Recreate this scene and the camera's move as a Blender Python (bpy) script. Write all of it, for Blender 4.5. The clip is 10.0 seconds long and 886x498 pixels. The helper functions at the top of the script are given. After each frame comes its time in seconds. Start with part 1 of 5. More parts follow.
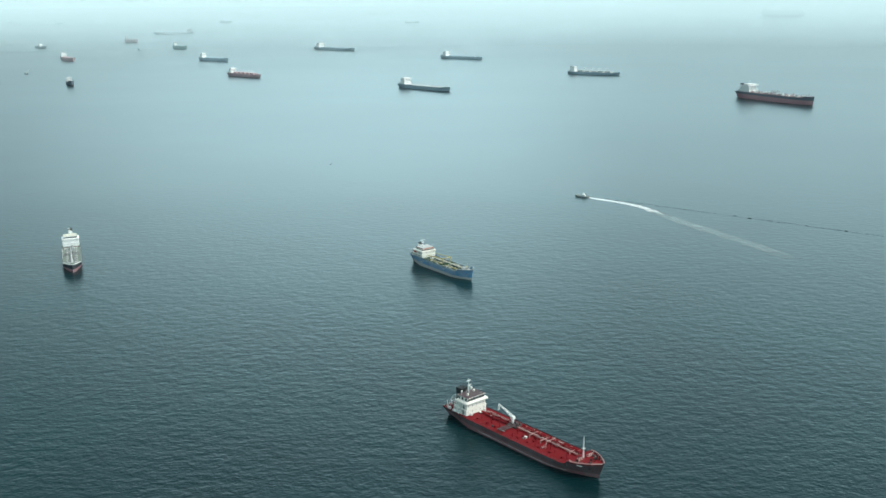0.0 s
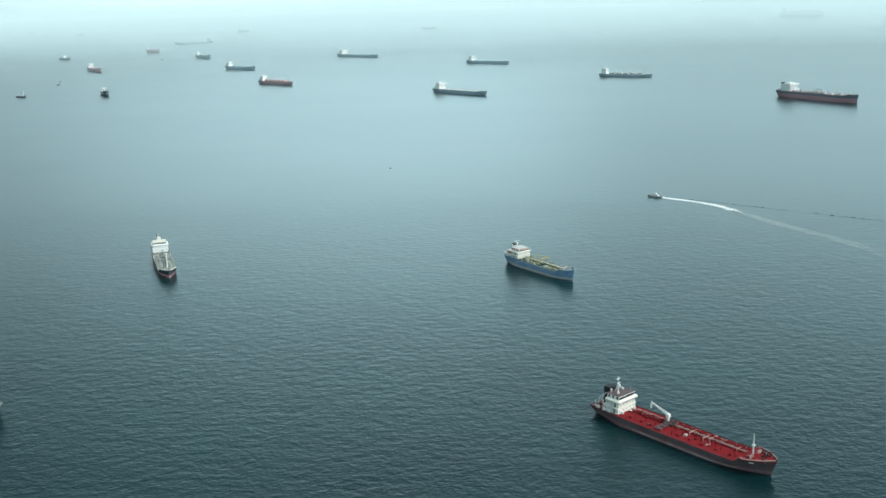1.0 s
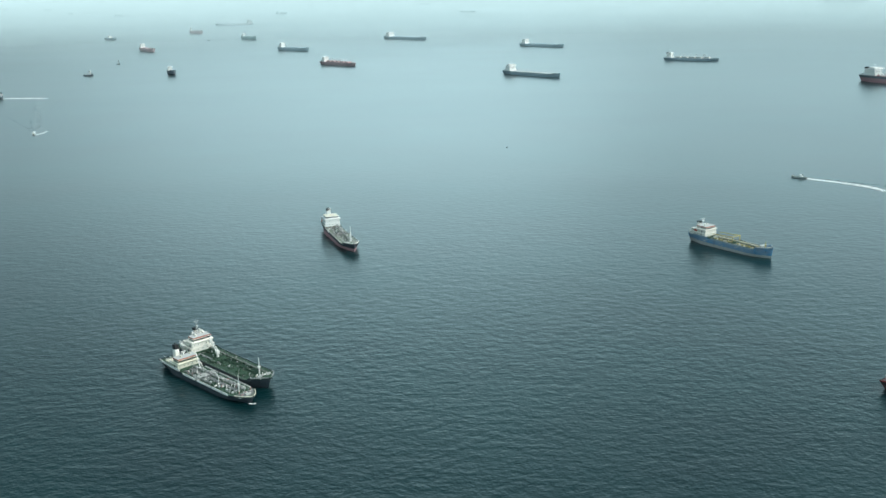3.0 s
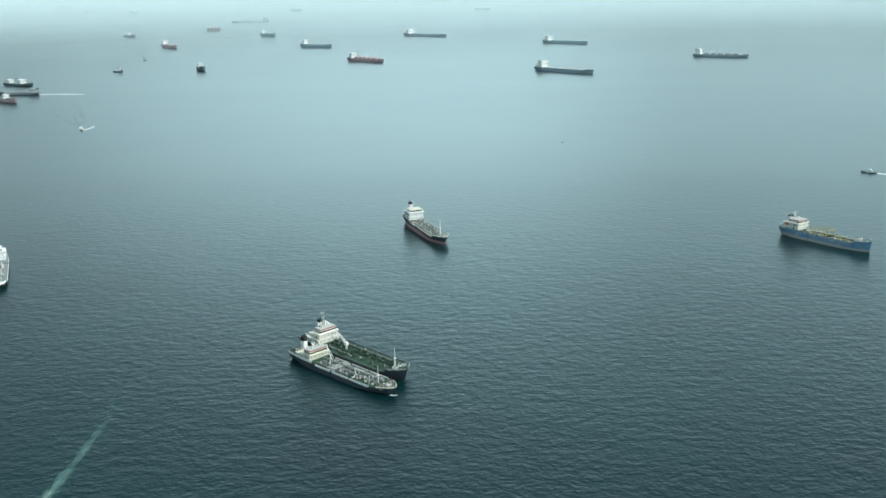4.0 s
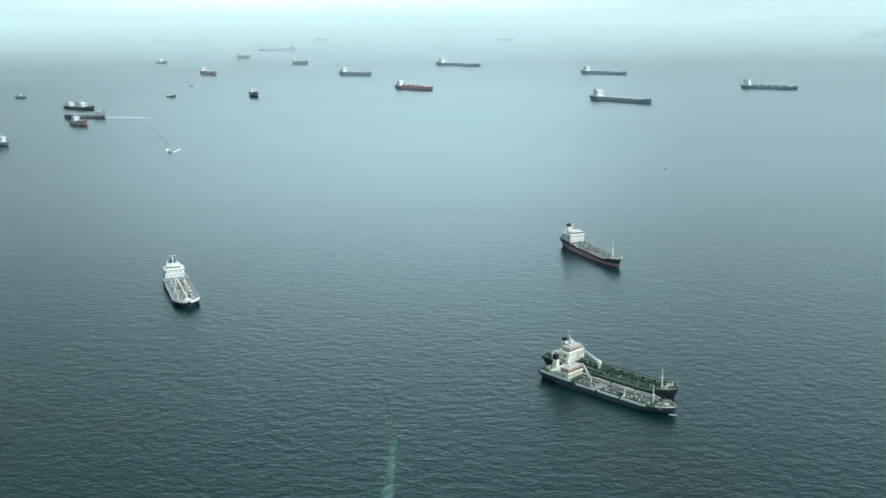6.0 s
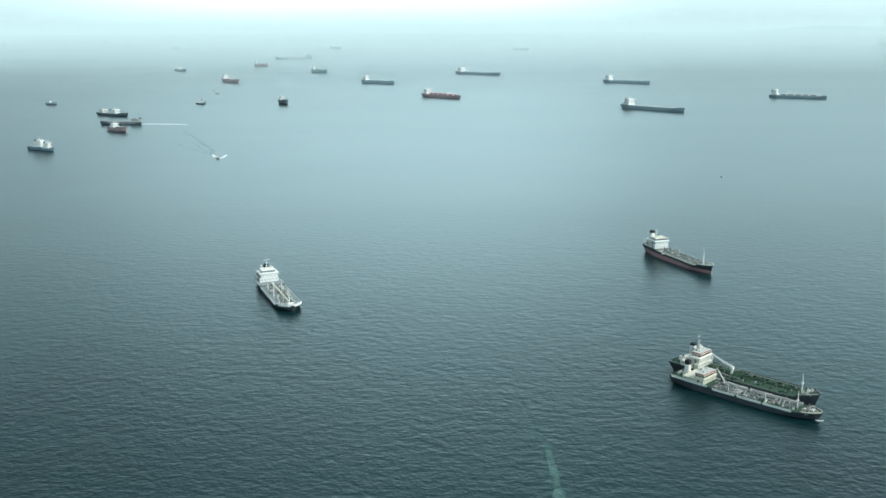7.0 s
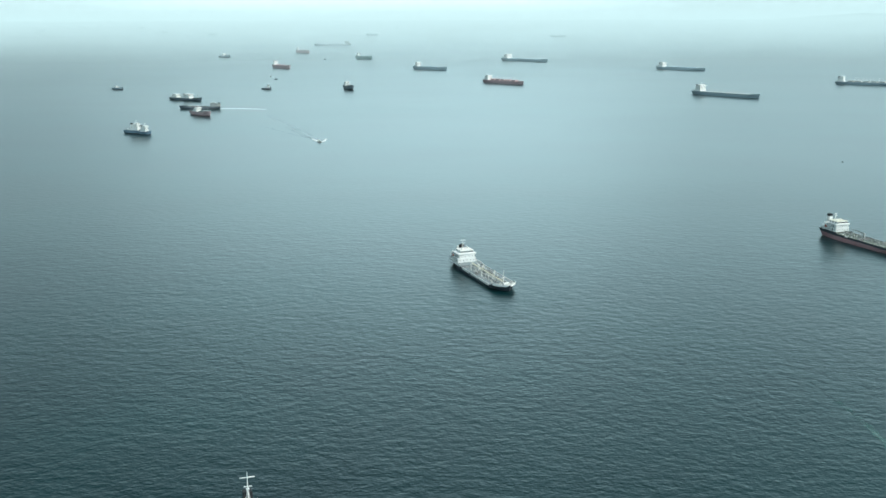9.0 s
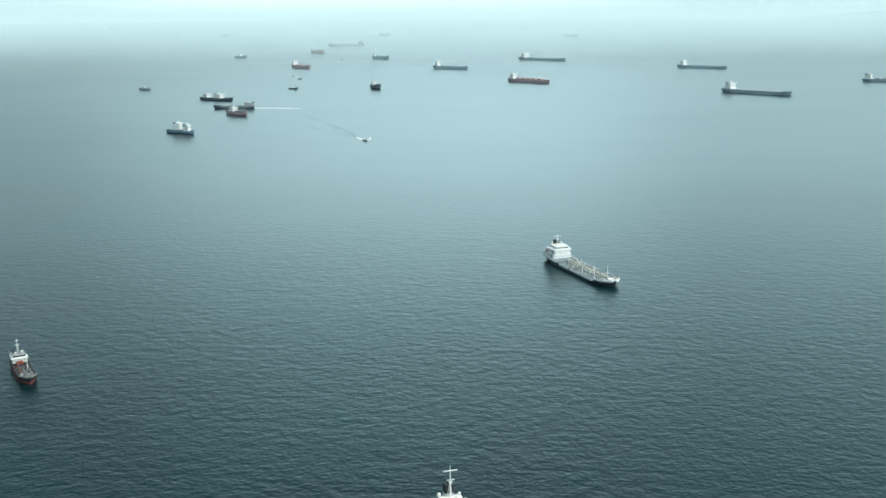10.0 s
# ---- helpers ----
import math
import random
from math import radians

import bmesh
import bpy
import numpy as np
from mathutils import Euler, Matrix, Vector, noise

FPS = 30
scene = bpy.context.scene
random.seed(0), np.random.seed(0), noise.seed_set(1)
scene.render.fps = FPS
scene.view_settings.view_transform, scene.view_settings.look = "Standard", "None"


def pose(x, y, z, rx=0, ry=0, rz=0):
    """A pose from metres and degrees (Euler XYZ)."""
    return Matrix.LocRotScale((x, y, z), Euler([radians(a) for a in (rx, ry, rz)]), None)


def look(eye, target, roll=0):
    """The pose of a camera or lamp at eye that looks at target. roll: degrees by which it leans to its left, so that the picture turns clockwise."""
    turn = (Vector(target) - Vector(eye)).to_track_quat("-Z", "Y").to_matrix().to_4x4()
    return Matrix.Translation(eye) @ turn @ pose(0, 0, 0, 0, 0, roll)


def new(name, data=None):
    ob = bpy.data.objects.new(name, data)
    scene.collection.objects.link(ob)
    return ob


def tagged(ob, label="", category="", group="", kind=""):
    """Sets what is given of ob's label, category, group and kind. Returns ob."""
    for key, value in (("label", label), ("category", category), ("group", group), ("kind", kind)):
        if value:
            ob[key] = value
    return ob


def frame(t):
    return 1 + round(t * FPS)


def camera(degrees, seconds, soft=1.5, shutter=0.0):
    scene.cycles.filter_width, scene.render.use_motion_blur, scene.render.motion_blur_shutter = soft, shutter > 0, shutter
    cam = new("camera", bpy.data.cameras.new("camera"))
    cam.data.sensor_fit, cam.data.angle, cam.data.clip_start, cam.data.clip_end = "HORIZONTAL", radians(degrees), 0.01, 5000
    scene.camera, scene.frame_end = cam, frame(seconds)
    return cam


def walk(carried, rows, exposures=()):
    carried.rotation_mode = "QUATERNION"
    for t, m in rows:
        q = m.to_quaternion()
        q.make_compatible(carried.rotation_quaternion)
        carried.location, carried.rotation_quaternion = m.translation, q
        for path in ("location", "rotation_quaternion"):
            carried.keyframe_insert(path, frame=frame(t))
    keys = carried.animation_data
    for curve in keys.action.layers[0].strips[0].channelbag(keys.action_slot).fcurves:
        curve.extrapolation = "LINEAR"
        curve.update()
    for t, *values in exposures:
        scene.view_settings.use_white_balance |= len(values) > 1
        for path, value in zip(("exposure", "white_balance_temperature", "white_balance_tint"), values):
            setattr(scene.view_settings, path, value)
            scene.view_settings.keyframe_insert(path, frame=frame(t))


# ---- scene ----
# Anchorage seen from a low-flying aircraft; x along the flight line, y out to sea.
cam = camera(49.64, 10.0, soft=1.5)
# seconds, x, y, z, yaw, pitch, roll
ROWS = [
    (0.0, -0.00, 0.00, 112.77, -0.28, -14.43, 0.52),
    (0.5, -18.75, 0.74, 111.84, -0.15, -14.19, 0.85),
    (1.0, -37.49, 1.40, 110.92, 0.20, -14.07, 1.45),
    (1.5, -56.21, 1.98, 110.00, 0.53, -14.11, 1.38),
    (2.0, -74.93, 2.48, 109.08, 0.90, -14.34, 1.34),
    (2.5, -93.64, 2.91, 108.17, 1.12, -14.68, 1.11),
    (4.0, -149.70, 3.72, 105.48, 1.70, -15.02, 1.04),
    (4.5, -168.36, 3.84, 104.59, 1.73, -14.88, 0.93),
    (5.0, -187.02, 3.88, 103.71, 1.81, -14.60, 0.95),
    (5.5, -205.66, 3.84, 102.83, 1.84, -13.89, 0.58),
    (7.0, -261.53, 3.26, 100.23, 2.36, -12.68, 0.26),
    (7.5, -280.14, 2.91, 99.37, 2.63, -12.74, 0.12),
    (8.0, -298.73, 2.48, 98.52, 2.98, -12.76, 0.11),
    (8.5, -317.31, 1.98, 97.67, 3.15, -13.14, 0.03),
    (9.0, -335.89, 1.40, 96.83, 3.45, -13.37, 0.19),
    (9.5, -354.45, 0.74, 95.99, 3.62, -13.35, 0.09),
    (10.0, -373.00, -0.00, 95.16, 3.65, -13.36, 0.45),
]
walk(cam, [(t, pose(x, y, z, 90 + pitch, roll, yaw)) for t, x, y, z, yaw, pitch, roll in ROWS], exposures=[(0, 0.02), (2.5, -0.03), (5.5, -0.05), (7.5, -0.04), (10, -0.03)])

# ---- world and light: hazy overcast, veiled sun on the right, a bright gap in the cloud ahead ----
SUN_EL, SUN_AZ, GAP_AZ = radians(48), radians(108), radians(-7)
world = bpy.data.worlds.new("overcast_sky")
scene.world = world
world.use_nodes = True
wn, wl = world.node_tree.nodes, world.node_tree.links
wn.clear()
sky = wn.new("ShaderNodeTexSky")
sky.sky_type, sky.sun_disc = "NISHITA", False
sky.sun_elevation, sky.sun_rotation = SUN_EL, SUN_AZ
sky.air_density, sky.dust_density, sky.ozone_density = 1.0, 5.0, 1.0
wtc = wn.new("ShaderNodeTexCoord")
wsep = wn.new("ShaderNodeSeparateXYZ")
wl.new(wtc.outputs["Generated"], wsep.inputs[0])
wramp = wn.new("ShaderNodeValToRGB")          # cloud deck, by height above the horizon
for i, (at, c) in enumerate(((0.0, (0.70, 1.00, 1.04)), (0.03, (0.86, 1.19, 1.23)), (0.07, (1.45, 2.06, 2.16)), (0.14, (1.55, 2.27, 2.46)), (0.30, (0.74, 1.15, 1.27)), (0.44, (0.40, 0.66, 0.74)), (0.62, (0.24, 0.42, 0.475)), (1.0, (0.95, 1.12, 1.18)))):
    e = wramp.color_ramp.elements[i] if i < 2 else wramp.color_ramp.elements.new(at)
    e.position, e.color = at, (*c, 1)
wl.new(wsep.outputs["Z"], wramp.inputs["Fac"])
wmap = wn.new("ShaderNodeMapping")
wmap.inputs["Scale"].default_value = (2.0, 2.0, 9.0)
wl.new(wtc.outputs["Generated"], wmap.inputs["Vector"])
wnoise = wn.new("ShaderNodeTexNoise")         # soft cloud structure
wnoise.inputs["Scale"].default_value, wnoise.inputs["Detail"].default_value = 1.6, 4.0
wl.new(wmap.outputs[0], wnoise.inputs["Vector"])
wvar = wn.new("ShaderNodeMapRange")
wvar.inputs["From Min"].default_value, wvar.inputs["From Max"].default_value = 0.3, 0.7
wvar.inputs["To Min"].default_value, wvar.inputs["To Max"].default_value = 0.96, 1.05
wl.new(wnoise.outputs["Fac"], wvar.inputs["Value"])
wsun = wn.new("ShaderNodeVectorMath")         # brighter gap in the cloud
wsun.operation = "DOT_PRODUCT"
wsun.inputs[1].default_value = (math.sin(GAP_AZ) * math.cos(0.12), math.cos(GAP_AZ) * math.cos(0.12), math.sin(0.12))
wl.new(wtc.outputs["Generated"], wsun.inputs[0])
wglow = wn.new("ShaderNodeMapRange")
wglow.interpolation_type = "SMOOTHSTEP"
wglow.inputs["From Min"].default_value, wglow.inputs["From Max"].default_value = 0.94, 0.999
wglow.inputs["To Min"].default_value, wglow.inputs["To Max"].default_value = 1.0, 1.45
wl.new(wsun.outputs["Value"], wglow.inputs["Value"])
wside, wlift, wdeck = wn.new("ShaderNodeMapRange"), wn.new("ShaderNodeMapRange"), wn.new("ShaderNodeMix")
wside.interpolation_type = wlift.interpolation_type = "SMOOTHSTEP"
for node, source, numbers in ((wside, "X", (-0.88, 0.10, 0.26, 1.0)), (wlift, "Z", (0.02, 0.22, 0.0, 1.0))):
    for key, v in zip(("From Min", "From Max", "To Min", "To Max"), numbers):
        node.inputs[key].default_value = v
    wl.new(wsep.outputs[source], node.inputs["Value"])
wdeck.inputs[2].default_value = 1.0           # unseen sky dimmed away from the sun, less so low down, to darken the water there
wl.new(wlift.outputs[0], wdeck.inputs[0]), wl.new(wside.outputs[0], wdeck.inputs[3])
wmul, wmul2 = wn.new("ShaderNodeMath"), wn.new("ShaderNodeMath")
wmul.operation = wmul2.operation = "MULTIPLY"
wl.new(wvar.outputs[0], wmul2.inputs[0]), wl.new(wdeck.outputs[0], wmul2.inputs[1])
wl.new(wmul2.outputs[0], wmul.inputs[0]), wl.new(wglow.outputs[0], wmul.inputs[1])
wcloud = wn.new("ShaderNodeBackground")
wl.new(wramp.outputs["Color"], wcloud.inputs["Color"]), wl.new(wmul.outputs[0], wcloud.inputs["Strength"])
wclear = wn.new("ShaderNodeBackground")
wclear.inputs["Strength"].default_value = 0.10
wl.new(sky.outputs[0], wclear.inputs["Color"])
wmix = wn.new("ShaderNodeMixShader")
wmix.inputs["Fac"].default_value = 0.85
wl.new(wclear.outputs[0], wmix.inputs[1]), wl.new(wcloud.outputs[0], wmix.inputs[2])
wout = wn.new("ShaderNodeOutputWorld")
wl.new(wmix.outputs[0], wout.inputs["Surface"])

sun = new("sun", bpy.data.lights.new("sun", "SUN"))
sun.data.energy, sun.data.angle, sun.data.color = 2.6, radians(12), (1.0, 0.95, 0.88)
sun.matrix_world = look((math.sin(SUN_AZ) * math.cos(SUN_EL) * 500, math.cos(SUN_AZ) * math.cos(SUN_EL) * 500, math.sin(SUN_EL) * 500), (0, 0, 0))


# ---- materials ----
def material(name):
    m = bpy.data.materials.new(name)
    m.use_nodes = True
    return m, m.node_tree.nodes, m.node_tree.links, m.node_tree.nodes["Principled BSDF"]


def noise_node(n, l, scale, detail=4.0, rough=0.55, stretch=(1, 1, 1), coord="Object"):
    tc, mp, tx = n.new("ShaderNodeTexCoord"), n.new("ShaderNodeMapping"), n.new("ShaderNodeTexNoise")
    mp.inputs["Scale"].default_value = stretch
    tx.inputs["Scale"].default_value, tx.inputs["Detail"].default_value, tx.inputs["Roughness"].default_value = scale, detail, rough
    l.new(tc.outputs[coord], mp.inputs["Vector"]), l.new(mp.outputs[0], tx.inputs["Vector"])
    return tx.outputs["Fac"]


def mapped(n, l, value, a, b, c, d):
    mr = n.new("ShaderNodeMapRange")
    for key, v in zip(("From Min", "From Max", "To Min", "To Max"), (a, b, c, d)):
        mr.inputs[key].default_value = v
    l.new(value, mr.inputs["Value"])
    return mr.outputs[0]


def mixed(n, l, fac, a, b):
    mx = n.new("ShaderNodeMix")
    mx.data_type = "RGBA"
    l.new(fac, mx.inputs["Factor"])
    for key, v in ((6, a), (7, b)):
        if isinstance(v, tuple):
            mx.inputs[key].default_value = (*v, 1)
        else:
            l.new(v, mx.inputs[key])
    return mx.outputs[2]


def paint(name, colour, rust=0.25, fade=0.3, rough=0.62, streak=True, shine=0.3):
    """Weathered ship's paint: chalky fading in patches, grain, rust running down."""
    m, n, l, b = material(name)
    pale = tuple(min(1.0, 0.6 * c + 0.4 * (sum(colour) / 3 + 0.06)) for c in colour)
    dark = tuple(c * 0.7 for c in colour)
    base = mixed(n, l, mapped(n, l, noise_node(n, l, 0.35, 5), 0.35, 0.7, 0, fade * 2), colour, pale)
    base = mixed(n, l, mapped(n, l, noise_node(n, l, 2.2, 6, 0.65), 0.45, 0.75, 0, 0.55), base, dark)
    run = noise_node(n, l, 1.1, 6, 0.7, (1.3, 1.3, 0.16) if streak else (1, 1, 1))
    base = mixed(n, l, mapped(n, l, run, 0.56, 0.74, 0, rust), base, (0.10, 0.045, 0.025))
    l.new(base, b.inputs["Base Color"])
    b.inputs["Specular IOR Level"].default_value = shine
    l.new(mapped(n, l, noise_node(n, l, 3.0, 4), 0.3, 0.7, rough - 0.12, rough + 0.15), b.inputs["Roughness"])
    bump = n.new("ShaderNodeBump")
    bump.inputs["Strength"].default_value, bump.inputs["Distance"].default_value = 0.25, 0.04
    l.new(noise_node(n, l, 1.6, 5), bump.inputs["Height"])
    l.new(bump.outputs[0], b.inputs["Normal"])
    return m


def water_material():
    m, n, l, b = material("sea_water")

    def calc(op, p, q):
        c = n.new("ShaderNodeMath")
        c.operation = op
        for i, v in enumerate((p, q)):
            if isinstance(v, (int, float)):
                c.inputs[i].default_value = v
            else:
                l.new(v, c.inputs[i])
        return c.outputs[0]

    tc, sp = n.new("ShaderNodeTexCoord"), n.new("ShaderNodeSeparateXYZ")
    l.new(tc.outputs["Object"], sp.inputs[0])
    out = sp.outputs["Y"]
    l.new(mapped(n, l, out, 550, 2750, 1.33, 2.06), b.inputs["IOR"])      # index raised with distance to brighten the far water in place of haze
    patch = noise_node(n, l, 0.0035, 5, 0.6, (0.45, 1.0, 1.0))        # wind patches and slicks
    l.new(mixed(n, l, mapped(n, l, noise_node(n, l, 0.01, 3), 0.3, 0.7, 0, 1), (0.001, 0.014, 0.0175), (0.002, 0.027, 0.030)), b.inputs["Base Color"])
    # swell, wavelets and fine chop; bumps fade with distance to brighten and smooth far water
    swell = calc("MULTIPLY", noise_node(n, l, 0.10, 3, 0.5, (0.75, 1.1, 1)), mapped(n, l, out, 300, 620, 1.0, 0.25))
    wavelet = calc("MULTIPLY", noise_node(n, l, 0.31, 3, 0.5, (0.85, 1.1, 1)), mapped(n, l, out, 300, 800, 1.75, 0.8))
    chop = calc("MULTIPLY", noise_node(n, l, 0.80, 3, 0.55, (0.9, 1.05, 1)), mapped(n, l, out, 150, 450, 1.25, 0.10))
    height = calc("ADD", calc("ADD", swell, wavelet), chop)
    l.new(calc("ADD", mapped(n, l, patch, 0.35, 0.65, -0.005, 0.005), 0.281), b.inputs["Roughness"])
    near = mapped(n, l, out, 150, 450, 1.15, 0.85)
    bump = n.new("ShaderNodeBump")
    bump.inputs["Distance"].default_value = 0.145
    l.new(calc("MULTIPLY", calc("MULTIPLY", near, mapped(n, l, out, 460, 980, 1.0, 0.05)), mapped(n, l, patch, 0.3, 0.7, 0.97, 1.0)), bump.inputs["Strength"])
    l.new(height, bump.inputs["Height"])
    l.new(bump.outputs[0], b.inputs["Normal"])
    return m


def foam_material(name, colour, scale, gain, most, stretch=(1, 1, 1)):
    """Broken foam: bubbles with gaps that let the water through, more gaps where the foam is thin."""
    m, n, l, b = material(name)
    b.inputs["Roughness"].default_value = 0.8
    l.new(mixed(n, l, mapped(n, l, noise_node(n, l, scale * 2.5, 4), 0.35, 0.65, 0, 1), tuple(c * 0.75 for c in colour), colour), b.inputs["Base Color"])
    at = n.new("ShaderNodeAttribute")
    at.attribute_name = "thick"
    big = mapped(n, l, noise_node(n, l, scale * 0.3, 3, 0.5, stretch), 0.35, 0.65, -0.25, 0.25)
    fine = mapped(n, l, noise_node(n, l, scale, 7, 0.7, stretch), 0.3, 0.7, -1.0, 0.0)
    total = at.outputs["Fac"]
    for v in (fine, big):
        c = n.new("ShaderNodeMath")
        c.operation = "ADD"
        l.new(total, c.inputs[0]), l.new(v, c.inputs[1])
        total = c.outputs[0]
    wet = n.new("ShaderNodeMath")                       # nothing where the strip has run out
    wet.operation = "MULTIPLY"
    l.new(mapped(n, l, total, 0.0, 1 / gain, 0, most), wet.inputs[0])
    l.new(mapped(n, l, at.outputs["Fac"], 0.0, 0.25, 0, 1), wet.inputs[1])
    l.new(wet.outputs[0], b.inputs["Alpha"])
    return m


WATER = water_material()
FOAM = foam_material("dense_foam", (0.88, 0.92, 0.92), 0.5, 2.2, 1.0)
FOAM_THIN = foam_material("thin_foam", (0.62, 0.74, 0.74), 0.25, 0.7, 0.5)
FOAM_SPOTS = foam_material("scattered_foam", (0.58, 0.76, 0.70), 0.6, 1.3, 0.5)
AERATED = foam_material("aerated_green_water", (0.17, 0.37, 0.34), 0.30, 1.0, 0.5)
WHITE = paint("white_paint", (0.86, 0.86, 0.82), 0.16, 0.1)
# whiter than WHITE, with the haze's brightening put into the colour
BRIGHT = paint("bright_white_paint", (0.90, 0.91, 0.89), 0.06, 0.05)
WORN_WHITE = paint("worn_off_white_paint", (0.86, 0.84, 0.76), 0.4, 0.15)
CREAM = paint("cream_paint", (0.72, 0.71, 0.58), 0.2, 0.2)
# black and navy lifted a little, with haze and glare put into the colour
BLACK = paint("black_paint", (0.026, 0.029, 0.032), 0.15, 0.2)
NAVY = paint("navy_hull_paint", (0.048, 0.063, 0.078), 0.35, 0.4)
GREY = paint("grey_paint", (0.26, 0.28, 0.28), 0.3, 0.3)
MANIFOLD_GREY = paint("dark_grey_paint", (0.035, 0.030, 0.030), 0.4, 0.3)
PALE = paint("pale_grey_paint", (0.50, 0.53, 0.52), 0.3, 0.3)
DECK_RED = paint("red_deck_paint", (0.205, 0.012, 0.017), 0.95, 0.06, 0.8, False, 0.12)
DECK_GREEN = paint("green_deck_paint", (0.042, 0.092, 0.062), 0.6, 0.25, 0.8, False, 0.15)
DECK_GREY = paint("grey_green_deck_paint", (0.17, 0.205, 0.18), 0.5, 0.3, 0.8, False, 0.15)
DECK_SAGE = paint("sage_deck_paint", (0.22, 0.27, 0.225), 0.4, 0.4, 0.8, False, 0.15)
DECK_STEEL = paint("blue_grey_deck_paint", (0.25, 0.31, 0.325), 0.4, 0.4, 0.75, False, 0.2)
HULL_MAROON = paint("faded_maroon_hull_paint", (0.105, 0.064, 0.068), 0.75, 0.7)
BOOT_RED = paint("red_antifouling_paint", (0.46, 0.235, 0.25), 0.3, 0.5)
BOOT_ROSE = paint("faded_rose_antifouling_paint", (0.21, 0.095, 0.10), 0.5, 0.6)
BLUE = paint("faded_blue_hull_paint", (0.115, 0.30, 0.50), 0.8, 0.9)
BOOT_PALE = paint("pale_scuffed_boot_paint", (0.43, 0.42, 0.40), 0.5, 0.5)
BLUE_PALE = paint("chalky_pale_blue_paint", (0.27, 0.38, 0.46), 0.5, 0.6)
TUG_BLUE = paint("hazy_blue_tug_paint", (0.16, 0.27, 0.36), 0.2, 0.4)
DULL_RED = paint("dull_red_paint", (0.30, 0.075, 0.05), 0.4, 0.3)
ORANGE = paint("orange_paint", (0.60, 0.10, 0.04), 0.1, 0.2)
YELLOW = paint("yellow_paint", (0.56, 0.46, 0.16), 0.3, 0.2)
ORANGE_RED = paint("red_lead_trim_paint", (0.50, 0.16, 0.11), 0.3, 0.3)
PIPE_PINK = paint("primed_pipe_paint", (0.48, 0.26, 0.24), 0.35, 0.3)
GLASS = paint("dark_window_glass", (0.03, 0.04, 0.045), 0.0, 0.0, 0.18, True, 0.5)
# far hulls: colours lightened and greyed to stand in for distance haze
HAZED_SLATE = paint("hazed_slate_hull", (0.36, 0.46, 0.52), 0.25, 0.4)
HAZED_BLUEGREY = paint("hazed_blue_grey_hull", (0.42, 0.54, 0.60), 0.2, 0.4)
HAZED_OXIDE = paint("hazed_oxide_red_hull", (0.56, 0.39, 0.40), 0.2, 0.4)
HAZED_GREEN = paint("hazed_grey_green_hull", (0.40, 0.54, 0.54), 0.2, 0.4)
HAZED_INK = paint("hazed_blue_black_hull", (0.16, 0.20, 0.23), 0.2, 0.4)
HAZED_BOOT = paint("hazed_rose_boot", (0.50, 0.27, 0.29), 0.2, 0.4)
COAST_BLUE = paint("wooded_hills", (0.06, 0.11, 0.09), 0.0, 0.1)
# horizon ships: haze put into the paint's colour
HAZE_GREY = paint("hazed_grey_paint", (0.30, 0.42, 0.46), 0.0, 0.1)


# ---- mesh helpers ----
def part(name, bm, mat, parent, label=""):
    """Links a bmesh as one mesh object under a thing or a part."""
    bmesh.ops.recalc_face_normals(bm, faces=bm.faces)
    me = bpy.data.meshes.new(name)
    bm.to_mesh(me)
    bm.free()
    me.materials.append(mat)
    ob = new(name, me)
    ob.parent = parent
    if label:
        tagged(ob, label)
    return ob


def same(name, me, parent, x, y, z, rz=0):
    """Another object on the same mesh."""
    ob = new(name, me)
    ob.parent = parent
    ob.matrix_basis = pose(x, y, z, 0, 0, rz)
    return ob


def box(bm, x0, x1, y0, y1, z0, z1, tx=0.0, ty=0.0, bevel=0.0):
    """A box; tx, ty draw in its top; bevel rounds its edges."""
    v = [bm.verts.new(p) for p in ((x0, y0, z0), (x1, y0, z0), (x1, y1, z0), (x0, y1, z0), (x0 + tx, y0 + ty, z1), (x1 - tx, y0 + ty, z1), (x1 - tx, y1 - ty, z1), (x0 + tx, y1 - ty, z1))]
    fs = [bm.faces.new([v[i] for i in q]) for q in ((3, 2, 1, 0), (4, 5, 6, 7), (0, 1, 5, 4), (1, 2, 6, 5), (2, 3, 7, 6), (3, 0, 4, 7))]
    if bevel:
        bmesh.ops.bevel(bm, geom=list({e for f in fs for e in f.edges}), offset=bevel, segments=1, affect="EDGES")


def rod(bm, a, b, r, r2=None, seg=8):
    """A round bar from a to b, r thick at a and r2 at b."""
    a, b = Vector(a), Vector(b)
    q = (b - a).to_track_quat("Z", "Y").to_matrix()
    r2 = r if r2 is None else r2
    ring = [[bm.verts.new(p + q @ Vector((rr * math.cos(k * math.tau / seg), rr * math.sin(k * math.tau / seg), 0))) for k in range(seg)] for p, rr in ((a, r), (b, r2))]
    for k in range(seg):
        bm.faces.new((ring[0][k], ring[0][(k + 1) % seg], ring[1][(k + 1) % seg], ring[1][k]))
    bm.faces.new(ring[0][::-1]), bm.faces.new(ring[1])


def tube(bm, pts, r, seg=6):
    """One bent rail through pts."""
    rings = []
    for k, p in enumerate(pts):
        d = Vector(pts[min(k + 1, len(pts) - 1)]) - Vector(pts[max(k - 1, 0)])
        m = d.to_track_quat("Z", "Y").to_matrix()
        rings.append([bm.verts.new(Vector(p) + m @ Vector((r * math.cos(i * math.tau / seg), r * math.sin(i * math.tau / seg), 0))) for i in range(seg)])
    for a, b in zip(rings, rings[1:]):
        for i in range(seg):
            bm.faces.new((a[i], a[(i + 1) % seg], b[(i + 1) % seg], b[i]))
    bm.faces.new(rings[0][::-1]), bm.faces.new(rings[-1])


